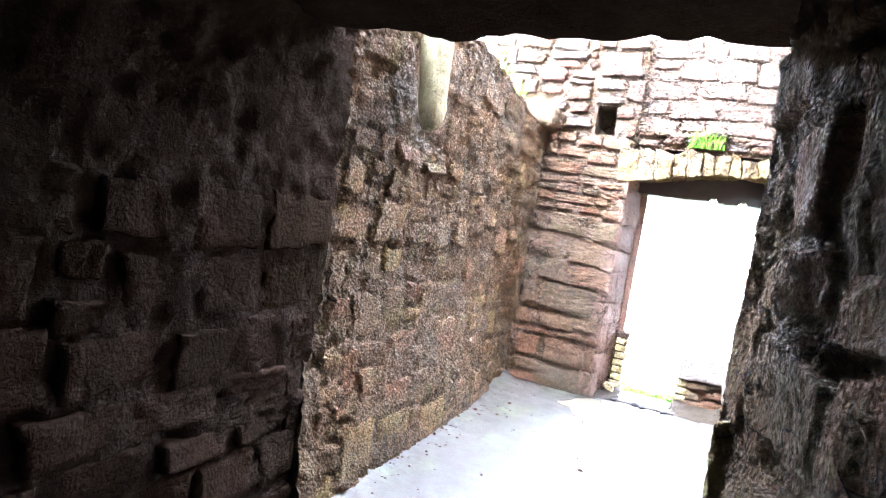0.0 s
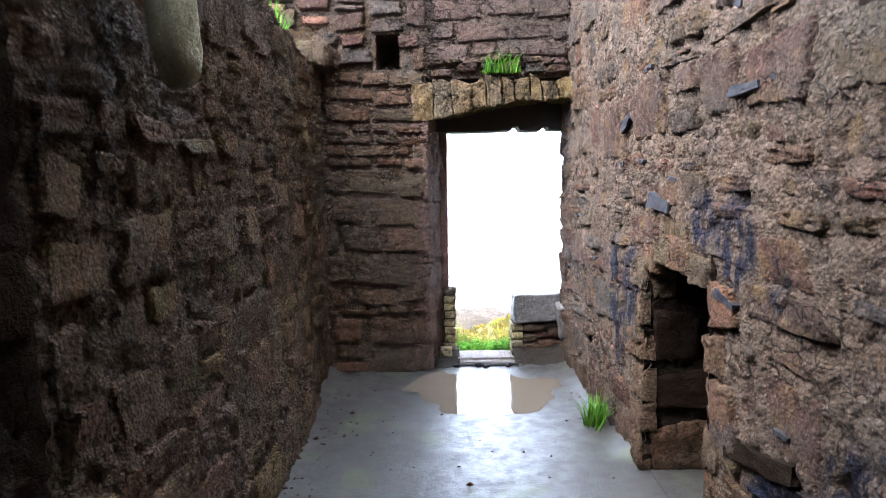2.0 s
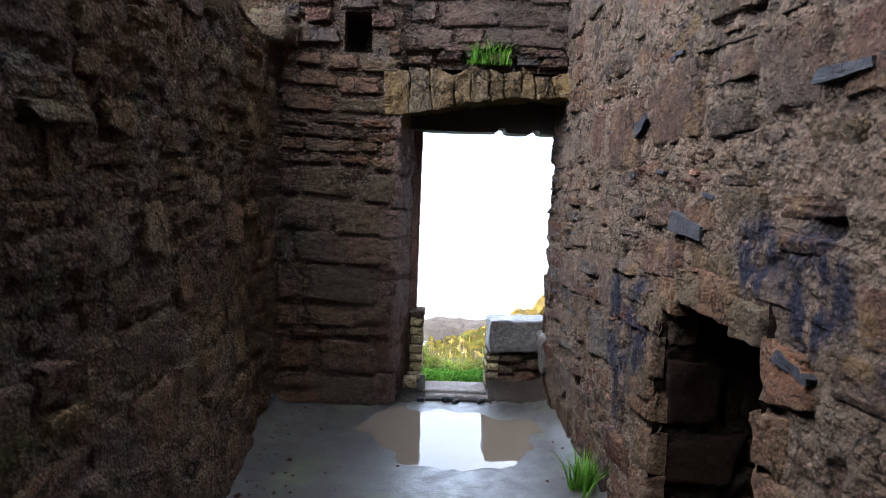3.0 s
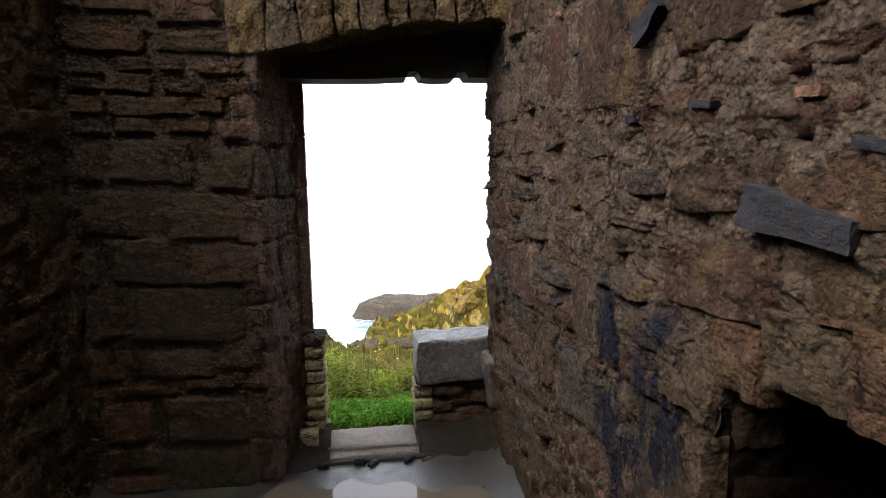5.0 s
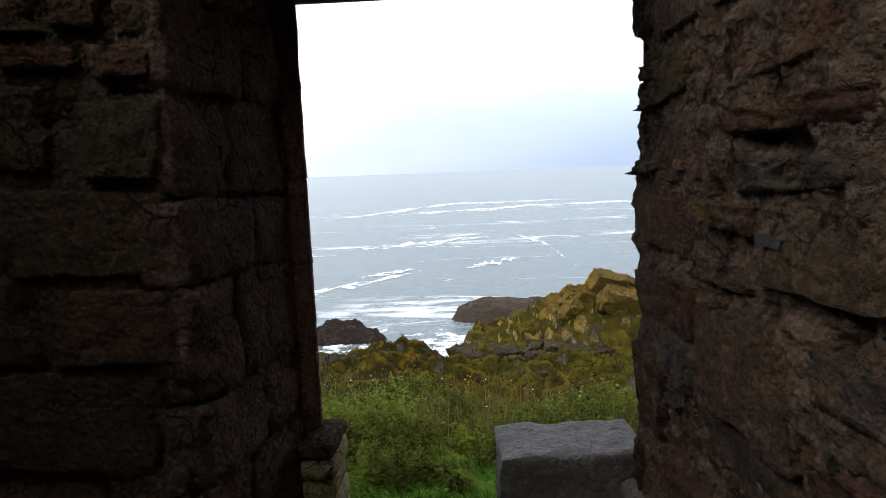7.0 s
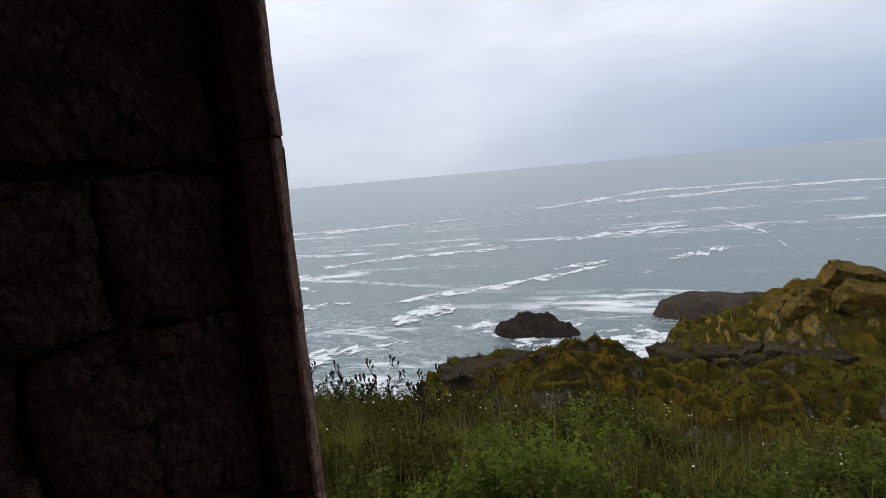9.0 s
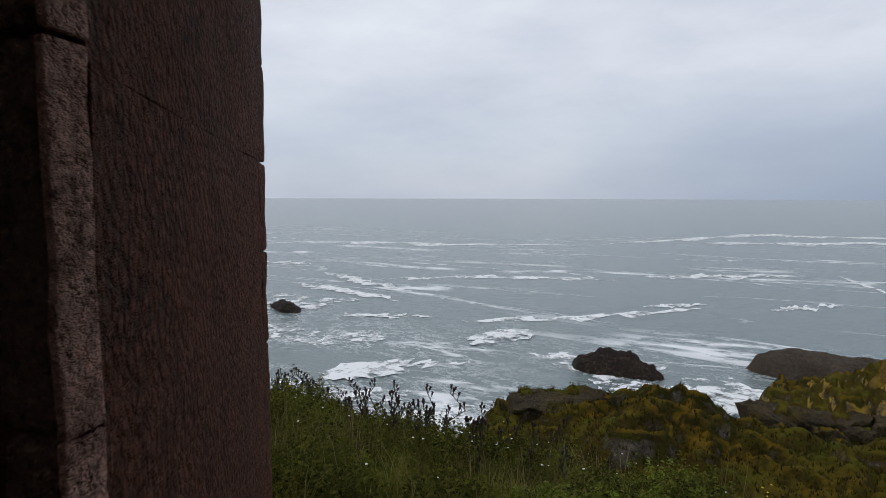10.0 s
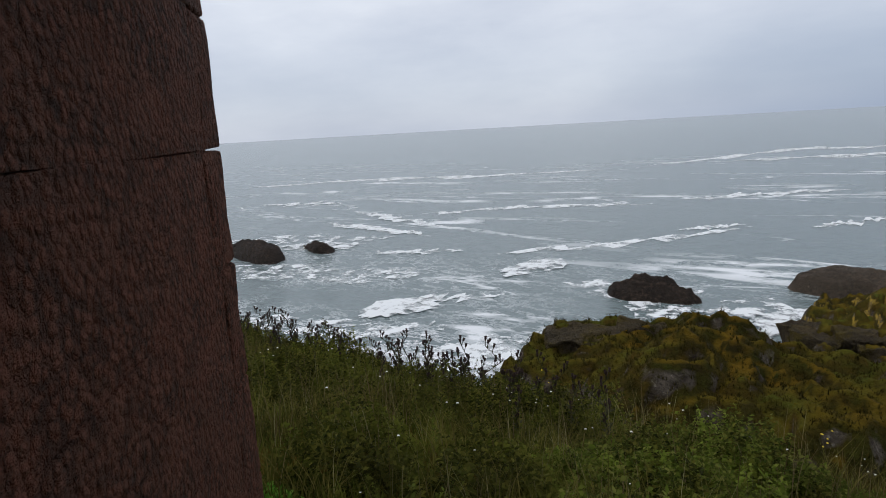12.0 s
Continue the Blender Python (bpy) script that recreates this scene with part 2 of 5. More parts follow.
# near-black stops: the shade of passage and recess is put into the colour
mortar_shade = stone_material("shaded_mortar", [(0.0, (0.011, 0.009, 0.006)), (0.5, (0.009, 0.006, 0.005)), (1.0, (0.015, 0.011, 0.009))], plain=True, dirt=(0.012, 0.01, 0.008), pick=False, rough=0.9, grain=0.45, spec=0.0)
stone_black_shade = stone_material("black_shade_rubble", [(0.0, (0.007, 0.004, 0.003)), (0.5, (0.011, 0.006, 0.004)), (1.0, (0.006, 0.004, 0.002))], plain=True, dirt=(0.012, 0.01, 0.008), rough=0.9, grain=0.45, spec=0.0)
brick_red = stone_material("red_brick", [(0.0, (0.38, 0.15, 0.09)), (0.6, (0.34, 0.17, 0.11)), (1.0, (0.30, 0.14, 0.10))], dirt_amount=0.3)
brick_buff = stone_material("buff_brick", [(0.0, (0.598, 0.481, 0.234)), (0.6, (0.468, 0.377, 0.208)), (1.0, (0.286, 0.234, 0.143))], dirt_amount=0.4, grain=0.6)
slate = stone_material("slate", plain=True, stops= [(0.0, (0.013, 0.014, 0.019)), (1.0, (0.020, 0.021, 0.026))], dirt_amount=0.2, rough=0.75, grain=0.3)
rock_wet = stone_material("wet_sea_rock", [(0.0, (0.03, 0.025, 0.022)), (1.0, (0.05, 0.04, 0.034))], dirt=(0.012, 0.011, 0.01), pick=False, rough=0.6, cracked=False)
for n in rock_wet.node_tree.nodes:
    if n.type in ("TEX_NOISE", "TEX_VORONOI"):
        n.inputs["Scale"].default_value *= 0.12
    if n.type == "BUMP":
        n.inputs["Distance"].default_value *= 10
    if n.type == "MIX" and not n.inputs["B"].is_linked and n.inputs["B"].default_value[0] > 0.25:
        n.inputs["B"].default_value = (0.07, 0.055, 0.045, 1)

rock_brown = rock_wet.copy()
rock_brown.name = "brown_slab_rock"
for n in rock_brown.node_tree.nodes:
    if n.type == "VALTORGB":
        n.color_ramp.elements[0].color, n.color_ramp.elements[1].color = (0.11, 0.085, 0.06, 1), (0.16, 0.13, 0.10, 1)

rock_lichen = stone_material("lichened_crag_rock", [(0.0, (0.11, 0.088, 0.052)), (0.4, (0.25, 0.165, 0.040)), (1.0, (0.36, 0.225, 0.030))], dirt=(0.03, 0.025, 0.02), moss=(0.36, 0.235, 0.022), moss_amount=0.95, pick=False, grit_colour=(0.22, 0.19, 0.13), pebbles=0.1, cracked=False)
rock_outcrop = stone_material("grey_outcrop_rock", [(0.0, (0.05, 0.040, 0.024)), (1.0, (0.11, 0.086, 0.045))], dirt=(0.02, 0.017, 0.013), moss=(0.10, 0.075, 0.014), moss_amount=0.8, pick=False, grit_colour=(0.14, 0.11, 0.06), pebbles=0.1, cracked=False)
for m in (rock_lichen, rock_outcrop):
    for n in m.node_tree.nodes:
        if n.type in ("TEX_NOISE", "TEX_VORONOI"):
            n.inputs["Scale"].default_value *= 0.16
        if n.type == "BUMP":
            n.inputs["Distance"].default_value *= 6


def floor_material():
    m, nodes, links, bsdf = shader("wet_earth_floor", 0.5, 0.5)
    co = nodes.new("ShaderNodeNewGeometry").outputs["Position"]
    big, mid, fine = noise_node(nodes, links, co, 1.5, 4), noise_node(nodes, links, co, 9, 6, 0.65), noise_node(nodes, links, co, 70, 5, 0.7)
    col = mixed(nodes, links, stepped(nodes, links, big.outputs["Fac"], 0.35, 0.65), (0.033, 0.029, 0.025), (0.058, 0.052, 0.045))
    col = mixed(nodes, links, stepped(nodes, links, mid.outputs["Fac"], 0.48, 0.62, 0, 0.5), col, (0.030, 0.026, 0.021))
    silt = noise_node(nodes, links, co, 3.1, 5, 0.7)
    col = mixed(nodes, links, stepped(nodes, links, silt.outputs["Fac"], 0.52, 0.6, 0, 0.4), col, (0.045, 0.038, 0.031))
    algae = noise_node(nodes, links, co, 2.1, 3)
    col = mixed(nodes, links, stepped(nodes, links, algae.outputs["Fac"], 0.56, 0.68, 0, 0.45), col, (0.085, 0.098, 0.034))
    links.new(col, bsdf.inputs["Base Color"])
    links.new(stepped(nodes, links, mid.outputs["Fac"], 0.38, 0.6, 0.3, 0.5), bsdf.inputs["Roughness"])
    bumped(nodes, links, bsdf, [(mid.outputs["Fac"], 0.4, 0.006), (fine.outputs["Fac"], 0.5, 0.004)])
    return m


floor_mat = floor_material()
water_mat, _n, _l, _b = shader("puddle_water", 0.03, 0.6)
_b.inputs["Base Color"].default_value = (0.11, 0.085, 0.06, 1)
_b.inputs["IOR"].default_value = 1.33
iron_dark, _n, _l, _b = shader("dark_timber", 0.8, 0.3)
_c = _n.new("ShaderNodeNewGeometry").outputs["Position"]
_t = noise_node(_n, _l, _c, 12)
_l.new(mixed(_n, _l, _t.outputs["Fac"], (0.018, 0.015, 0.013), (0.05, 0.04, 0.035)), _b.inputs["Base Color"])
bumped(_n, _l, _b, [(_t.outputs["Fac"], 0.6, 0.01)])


def leaf_material(name, a, b, c):
    m, nodes, links, bsdf = shader(name, 0.8, 0.05)
    geo = nodes.new("ShaderNodeNewGeometry")
    r = ramp(nodes, [(0.0, a), (0.55, b), (1.0, c)])
    links.new(geo.outputs["Random Per Island"], r.inputs["Fac"])
    big = noise_node(nodes, links, geo.outputs["Position"], 0.9, 3)
    young = noise_node(nodes, links, geo.outputs["Position"], 1.7, 2)
    fresh = mixed(nodes, links, stepped(nodes, links, young.outputs["Fac"], 0.5, 0.64, 0, 0.65), r.outputs["Color"], [min(0.4, q * 2.3) for q in b])
    links.new(mixed(nodes, links, stepped(nodes, links, big.outputs["Fac"], 0.45, 0.65, 0, 0.5), fresh, (0.045, 0.042, 0.012)), bsdf.inputs["Base Color"])
    thin, both = nodes.new("ShaderNodeBsdfTranslucent"), nodes.new("ShaderNodeMixShader")
    both.inputs["Fac"].default_value = 0.4
    links.new(bsdf.inputs["Base Color"].links[0].from_socket, thin.inputs["Color"])
    links.new(bsdf.outputs["BSDF"], both.inputs[1])
    links.new(thin.outputs["BSDF"], both.inputs[2])
    links.new(both.outputs["Shader"], nodes["Material Output"].inputs["Surface"])
    return m


moss_mat = leaf_material("mossy_turf", (0.044, 0.036, 0.004), (0.098, 0.068, 0.008), (0.066, 0.076, 0.010))
tussock_mat = leaf_material("tussock_blades", (0.011, 0.011, 0.002), (0.036, 0.030, 0.006), (0.08, 0.057, 0.012))
grass_mat = leaf_material("grass_blades", (0.032, 0.044, 0.007), (0.08, 0.095, 0.014), (0.17, 0.145, 0.035))
meadow_mat = leaf_material("meadow_leaves", (0.038, 0.056, 0.008), (0.108, 0.140, 0.018), (0.22, 0.22, 0.05))
clover_mat = leaf_material("clover_leaves", (0.05, 0.14, 0.016), (0.12, 0.30, 0.03), (0.23, 0.42, 0.06))
herb_mat = leaf_material("herb_leaves", (0.017, 0.022, 0.004), (0.066, 0.074, 0.010), (0.18, 0.165, 0.03))
bright_grass = leaf_material("bright_tuft", (0.045, 0.12, 0.012), (0.095, 0.22, 0.02), (0.17, 0.29, 0.045))
thistle_mat = leaf_material("thistle_stems", (0.035, 0.045, 0.02), (0.055, 0.055, 0.028), (0.09, 0.075, 0.04))
olive_mat = leaf_material("olive_blades", (0.06, 0.06, 0.012), (0.12, 0.11, 0.024), (0.21, 0.17, 0.05))
straw_mat = leaf_material("dry_stalks", (0.16, 0.12, 0.05), (0.22, 0.17, 0.08), (0.12, 0.075, 0.035))
seed_mat, _n, _l, _b = shader("thistle_heads", 0.9, 0.2)
_b.inputs["Base Color"].default_value = (0.06, 0.04, 0.035, 1)
white_flower, _n, _l, _b = shader("white_petals", 0.7, 0.2)
_b.inputs["Base Color"].default_value = (0.7, 0.68, 0.6, 1)
yellow_flower, _n, _l, _b = shader("yellow_petals", 0.7, 0.2)
_b.inputs["Base Color"].default_value = (0.6, 0.45, 0.04, 1)


def ground_material():
    m, nodes, links, bsdf = shader("headland_turf_and_rock", 0.95, 0.04)
    geo = nodes.new("ShaderNodeNewGeometry")
    co = geo.outputs["Position"]
    big, mid, fine = noise_node(nodes, links, co, 0.22, 5), noise_node(nodes, links, co, 1.3, 6, 0.65), noise_node(nodes, links, co, 9, 6, 0.7)
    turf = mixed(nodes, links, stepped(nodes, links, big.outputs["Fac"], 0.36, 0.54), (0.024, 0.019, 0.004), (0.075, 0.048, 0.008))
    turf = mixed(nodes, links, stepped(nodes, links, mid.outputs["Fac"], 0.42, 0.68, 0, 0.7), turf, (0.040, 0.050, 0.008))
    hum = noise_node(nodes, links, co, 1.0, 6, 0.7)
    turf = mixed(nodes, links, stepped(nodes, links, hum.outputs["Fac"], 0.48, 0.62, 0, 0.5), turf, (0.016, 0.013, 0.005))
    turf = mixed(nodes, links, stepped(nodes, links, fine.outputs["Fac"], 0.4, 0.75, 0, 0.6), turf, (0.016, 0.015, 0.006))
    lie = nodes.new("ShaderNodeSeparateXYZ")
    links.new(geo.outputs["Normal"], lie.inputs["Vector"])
    # golden moss on the flats; slopes stay darker, their shade in the colour too
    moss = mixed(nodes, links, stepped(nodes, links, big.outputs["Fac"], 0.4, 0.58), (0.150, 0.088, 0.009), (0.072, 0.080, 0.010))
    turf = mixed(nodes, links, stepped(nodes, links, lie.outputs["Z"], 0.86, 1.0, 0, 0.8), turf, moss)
    rock = mixed(nodes, links, stepped(nodes, links, mid.outputs["Fac"], 0.35, 0.65), (0.036, 0.028, 0.021), (0.14, 0.118, 0.092))
    rock = mixed(nodes, links, stepped(nodes, links, fine.outputs["Fac"], 0.45, 0.7, 0, 0.8), rock, (0.022, 0.018, 0.015))
    rock = mixed(nodes, links, stepped(nodes, links, noise_node(nodes, links, co, 5.0, 5, 0.75).outputs["Fac"], 0.58, 0.66, 0, 0.6), rock, (0.27, 0.25, 0.21))
    lichen = noise_node(nodes, links, co, 0.9, 6, 0.72)
    high = nodes.new("ShaderNodeSeparateXYZ")
    links.new(co, high.inputs["Vector"])
    crest = nodes.new("ShaderNodeMath")
    crest.operation = "MULTIPLY"
    links.new(stepped(nodes, links, lichen.outputs["Fac"], 0.46, 0.56, 0, 0.9), crest.inputs[0])
    links.new(stepped(nodes, links, high.outputs["Y"], 44.0, 48.0), crest.inputs[1])
    rock = mixed(nodes, links, crest.outputs["Value"], rock, (0.30, 0.20, 0.03))
    sep = nodes.new("ShaderNodeSeparateXYZ")
    links.new(geo.outputs["Normal"], sep.inputs["Vector"])
    wob = nodes.new("ShaderNodeMath")
    wob.operation = "MULTIPLY_ADD"
    links.new(mid.outputs["Fac"], wob.inputs[0])
    wob.inputs[1].default_value = 0.35
    links.new(sep.outputs["Z"], wob.inputs[2])
    col = mixed(nodes, links, stepped(nodes, links, wob.outputs["Value"], 0.82, 0.92), rock, turf)
    pos = nodes.new("ShaderNodeSeparateXYZ")
    links.new(co, pos.inputs["Vector"])
    col = mixed(nodes, links, stepped(nodes, links, pos.outputs["Z"], -13.2, -11.6), (0.035, 0.03, 0.027), col)
    links.new(col, bsdf.inputs["Base Color"])
    bumped(nodes, links, bsdf, [(mid.outputs["Fac"], 0.7, 0.5), (fine.outputs["Fac"], 0.8, 0.09)])
    return m


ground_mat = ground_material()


def sea_material():
    m, nodes, links, bsdf = shader("grey_sea", 0.18, 0.5)
    co = nodes.new("ShaderNodeNewGeometry").outputs["Position"]

    def at_scale(sx, sy, turn=0.0):
        mp = nodes.new("ShaderNodeMapping")
        mp.inputs["Scale"].default_value = (sx, sy, 1)
        mp.inputs["Rotation"].default_value = (0, 0, radians(turn))
        links.new(co, mp.inputs["Vector"])
        return mp.outputs["Vector"]

    swell = noise_node(nodes, links, at_scale(0.05, 0.16, 24), 1.0, 5, 0.6)
    chop = noise_node(nodes, links, at_scale(0.35, 0.9, 24), 1.0, 6, 0.65)
    streak = noise_node(nodes, links, at_scale(0.006, 0.030, 24), 1.0, 4, 0.5)
    lace = noise_node(nodes, links, at_scale(0.16, 0.34, 24), 1.0, 7, 0.72)
    fields = noise_node(nodes, links, at_scale(0.018, 0.05, 24), 1.0, 3, 0.5)

    def math_node(op, a, b):
        n = nodes.new("ShaderNodeMath")
        n.operation = op
        for k, v in enumerate((a, b)):
            if hasattr(v, "links"):
                links.new(v, n.inputs[k])
            else:
                n.inputs[k].default_value = v
        return n.outputs["Value"]

    line = math_node("ABSOLUTE", math_node("SUBTRACT", streak.outputs["Fac"], 0.5), 0)
    line = stepped(nodes, links, line, 0.006, 0.014, 1.0, 0.0)
    streak2 = noise_node(nodes, links, at_scale(0.009, 0.042, 12), 1.3, 5, 0.5)
    line2 = stepped(nodes, links, math_node("ABSOLUTE", math_node("SUBTRACT", streak2.outputs["Fac"], 0.48), 0), 0.001, 0.006, 1.0, 0.0)
    line = math_node("MAXIMUM", line, line2)
    lacy = stepped(nodes, links, lace.outputs["Fac"], 0.46, 0.62)
    foam = math_node("MULTIPLY", line, math_node("MULTIPLY", stepped(nodes, links, lace.outputs["Fac"], 0.42, 0.52), stepped(nodes, links, fields.outputs["Fac"], 0.46, 0.56)))
    # broken water close under the rocks
    sep = nodes.new("ShaderNodeSeparateXYZ")
    links.new(co, sep.inputs["Vector"])
    shore = stepped(nodes, links, sep.outputs["Y"], 52.0, 82.0, 1.0, 0.0)
    web = math_node("ABSOLUTE", math_node("SUBTRACT", lace.outputs["Fac"], 0.5), 0)
    web = stepped(nodes, links, web, 0.0, 0.022, 1.0, 0.0)
    foam = math_node("MULTIPLY", foam, stepped(nodes, links, sep.outputs["Y"], 170.0, 270.0, 1.0, 0.0))
    foam = math_node("MAXIMUM", foam, math_node("MULTIPLY", shore, math_node("MULTIPLY", web, stepped(nodes, links, fields.outputs["Fac"], 0.47, 0.62))))
    links.new(mixed(nodes, links, foam, (0.150, 0.193, 0.193), (0.78, 0.8, 0.81)), bsdf.inputs["Base Color"])
    links.new(stepped(nodes, links, foam, 0.0, 1.0, 0.22, 0.8), bsdf.inputs["Roughness"])
    bumped(nodes, links, bsdf, [(swell.outputs["Fac"], 0.5, 0.7), (chop.outputs["Fac"], 0.8, 0.42)])
    return m


sea_mat = sea_material()
foam_mat, _n, _l, _b = shader("sea_foam", 0.8, 0.2)
_b.inputs["Base Color"].default_value = (0.78, 0.8, 0.8, 1)
_c = _n.new("ShaderNodeNewGeometry").outputs["Position"]
_t = noise_node(_n, _l, _c, 0.55, 7, 0.75)
_l.new(stepped(_n, _l, _t.outputs["Fac"], 0.49, 0.56), _b.inputs["Alpha"])
foam_thick = foam_mat.copy()
foam_thick.name = "thick_sea_foam"
for n in foam_thick.node_tree.nodes:
    if n.type == "MAP_RANGE":
        n.inputs["From Min"].default_value, n.inputs["From Max"].default_value = 0.40, 0.51


# ---- helpers for meshes ----
def mesh_of(name, verts, faces, material, smooth=True):
    me = bpy.data.meshes.new(name)
    me.from_pydata([tuple(v) for v in verts], [], faces)
    me.materials.append(material)
    if smooth:
        me.polygons.foreach_set("use_smooth", [True] * len(me.polygons))
    me.update()
    return me


def thing(name, label, category, verts=None, faces=None, material=None, group="", kind="", smooth=True):
    ob = new(name, mesh_of(name, verts, faces, material, smooth) if verts is not None else None)
    return tagged(ob, label, category, group, kind)


def part(name, me, parent, label="", m=None):
    ob = new(name, me)
    ob.parent = parent
    if m is not None:
        ob.matrix_basis = m
    if label:
        ob["label"] = label
    return ob


def box_data(x0, x1, y0, y1, z0, z1):
    v = [(x, y, z) for z in (z0, z1) for y in (y0, y1) for x in (x0, x1)]
    return v, [(0, 2, 3, 1), (4, 5, 7, 6), (0, 1, 5, 4), (2, 6, 7, 3), (0, 4, 6, 2), (1, 3, 7, 5)]


def prism_data(plan, z0, z1):
    """A prism over a plan polygon, anticlockwise from above."""
    n = len(plan)
    v = [(x, y, z0) for x, y in plan] + [(x, y, z1) for x, y in plan]
    f = [tuple(reversed(range(n))), tuple(range(n, 2 * n))] + [(k, (k + 1) % n, n + (k + 1) % n, n + k) for k in range(n)]
    return v, f


def rough_box(name, size, material, rng, cuts=5, rough=0.012, round_=0.03, smooth=True):
    """A worn block about its centre: a subdivided box with rounded arrises and an uneven skin."""
    bm = bmesh.new()
    bmesh.ops.create_cube(bm, size=1.0)
    bmesh.ops.subdivide_edges(bm, edges=bm.edges[:], cuts=cuts, use_grid_fill=True)
    off = Vector((rng.uniform(0, 99), rng.uniform(0, 99), rng.uniform(0, 99)))
    half = Vector(size) / 2
    for v in bm.verts:
        p = Vector((v.co.x * size[0], v.co.y * size[1], v.co.z * size[2]))
        core = Vector([max(-(h - round_), min(h - round_, c)) for h, c in zip(half, p)])
        out = p - core
        if out.length > 1e-6:
            p = core + out.normalized() * min(out.length, round_ * (1.0 if sum(abs(c) > 1e-6 for c in out) < 2 else 0.95))
        d = noise.noise_vector((p + off) * 9) * rough + noise.noise_vector((p + off) * 26) * rough * 0.5
        v.co = p + d
    me = bpy.data.meshes.new(name)
    bm.to_mesh(me)
    bm.free()
    me.materials.append(material)
    me.polygons.foreach_set("use_smooth", [smooth] * len(me.polygons))
    return me


def smooth(a, b, t):
    t = max(0.0, min(1.0, (t - a) / (b - a)))
    return t * t * (3 - 2 * t)


def stone_meshes(name, material, seed, count=18, nx=11, ny=8):
    """Unit wall stones, roughly squared: x and y within +-0.5, the hackled face near z = 0, the back at z = -1."""
    rng, made = random.Random(seed), []
    for k in range(count):
        v, f = [], []
        off = Vector((rng.uniform(0, 90), rng.uniform(0, 90), rng.uniform(0, 90)))
        corner = {(a, b): (rng.uniform(-0.03, 0.14), rng.uniform(-0.04, 0.18)) for a in (-1, 1) for b in (-1, 1)}
        slope = (rng.uniform(-0.13, 0.13), rng.uniform(-0.13, 0.13))
        for j in range(ny):
            for i in range(nx):
                x, y = [q if abs(q) > 0.999 else q * (0.93 / (1 - 2 / (n - 1))) for q, n in ((i / (nx - 1) * 2 - 1, nx), (j / (ny - 1) * 2 - 1, ny))]
                cx = sum(corner[a, b][0] * (1 + a * x) * (1 + b * y) / 4 for a in (-1, 1) for b in (-1, 1))
                cy = sum(corner[a, b][1] * (1 + a * x) * (1 + b * y) / 4 for a in (-1, 1) for b in (-1, 1))
                rim = i in (0, nx - 1) or j in (0, ny - 1)
                n = noise.noise_vector(off + Vector((x * 1.6, y * 1.6, 0)))
                z = 0.15 * n.z + 0.11 * noise.noise(off + Vector((x * 3.3, y * 3.3, 5))) + 0.09 * noise.noise(off + Vector((x * 7, y * 7, 8))) + rng.uniform(-0.04, 0.04) + slope[0] * x + slope[1] * y - (0.34 if rim else 0.0)
                v.append((x * (0.5 - cx) + 0.06 * n.x + rng.uniform(-0.018, 0.018), y * (0.5 - cy) + 0.07 * n.y + rng.uniform(-0.025, 0.025), z))
        for j in range(ny - 1):
            for i in range(nx - 1):
                a = j * nx + i
                f.append((a, a + 1, a + nx + 1, a + nx))
        loop = list(range(nx)) + [nx * j + nx - 1 for j in range(1, ny)] + [nx * (ny - 1) + i for i in range(nx - 2, -1, -1)] + [nx * j for j in range(ny - 2, 0, -1)]
        base = len(v)
        v += [(v[q][0] * 1.04, v[q][1] * 1.04, -1.0) for q in loop]
        f += [(loop[(q + 1) % len(loop)], loop[q], base + q, base + (q + 1) % len(loop)) for q in range(len(loop))]
        made.append(mesh_of(name, v, f, material))
    return made


def courses(rng, u0, u1, v0, v1, heights, widths, joint, keep, pairs=0.16, wander=True):
    """Cells of random rubble: (u, v, width, height) of each stone."""
    cells, v = [], v0
    while v < v1 - 0.04:
        h = min(rng.uniform(*heights), v1 - v)
        u = u0 - rng.uniform(0, widths[0])
        while u < u1 - 0.03:
            w = rng.uniform(*widths) * (1.25 if rng.random() < 0.25 else 1.0)
            a, b = max(u, u0), min(u + w, u1)
            if b - a > 0.05:
                split = rng.random() < pairs and h > 0.15
                for lo, hi in (((v, v + h * 0.45), (v + h * 0.45, v + h)) if split else ((v, v + h),)):
                    bed = 0.05 * noise.noise(Vector((a * 1.3, v * 1.7, 40.5))) if wander else 0.0
                    c = ((a + b) / 2, (lo + hi) / 2 + bed + rng.uniform(-0.015, 0.015))
                    if keep(c[0], c[1], (b - a) / 2, (hi - lo) / 2):
                        tall = rng.uniform(0.88, 1.22) if wander else 1.0
                        cells.append((c[0], c[1], b - a - joint * rng.uniform(0.5, 1.6), (hi - lo) * tall - joint * rng.uniform(0.5, 1.5)))
            u += w
        v += h
    return cells


def lay_stones(parent, meshes, cells, frame_m, rng, proud=(0.0, 0.02), tilt=3.0, name="stone", depth=(0.05, 0.08), lean=lambda u, v: 0.0):
    for u, v, w, h in cells:
        w, h = w * rng.uniform(0.93, 1.04), h * rng.uniform(0.9, 1.05)
        m = frame_m @ Matrix.Translation((u, v, rng.uniform(*proud) + lean(u, v))) @ pose(0, 0, 0, rng.uniform(-tilt, tilt), rng.uniform(-tilt, tilt), rng.uniform(-tilt, tilt)) \
            @ Matrix.Diagonal((max(w, 0.03), max(h, 0.03), rng.uniform(*depth), 1))
        part(name, rng.choice(meshes), parent, m=m)


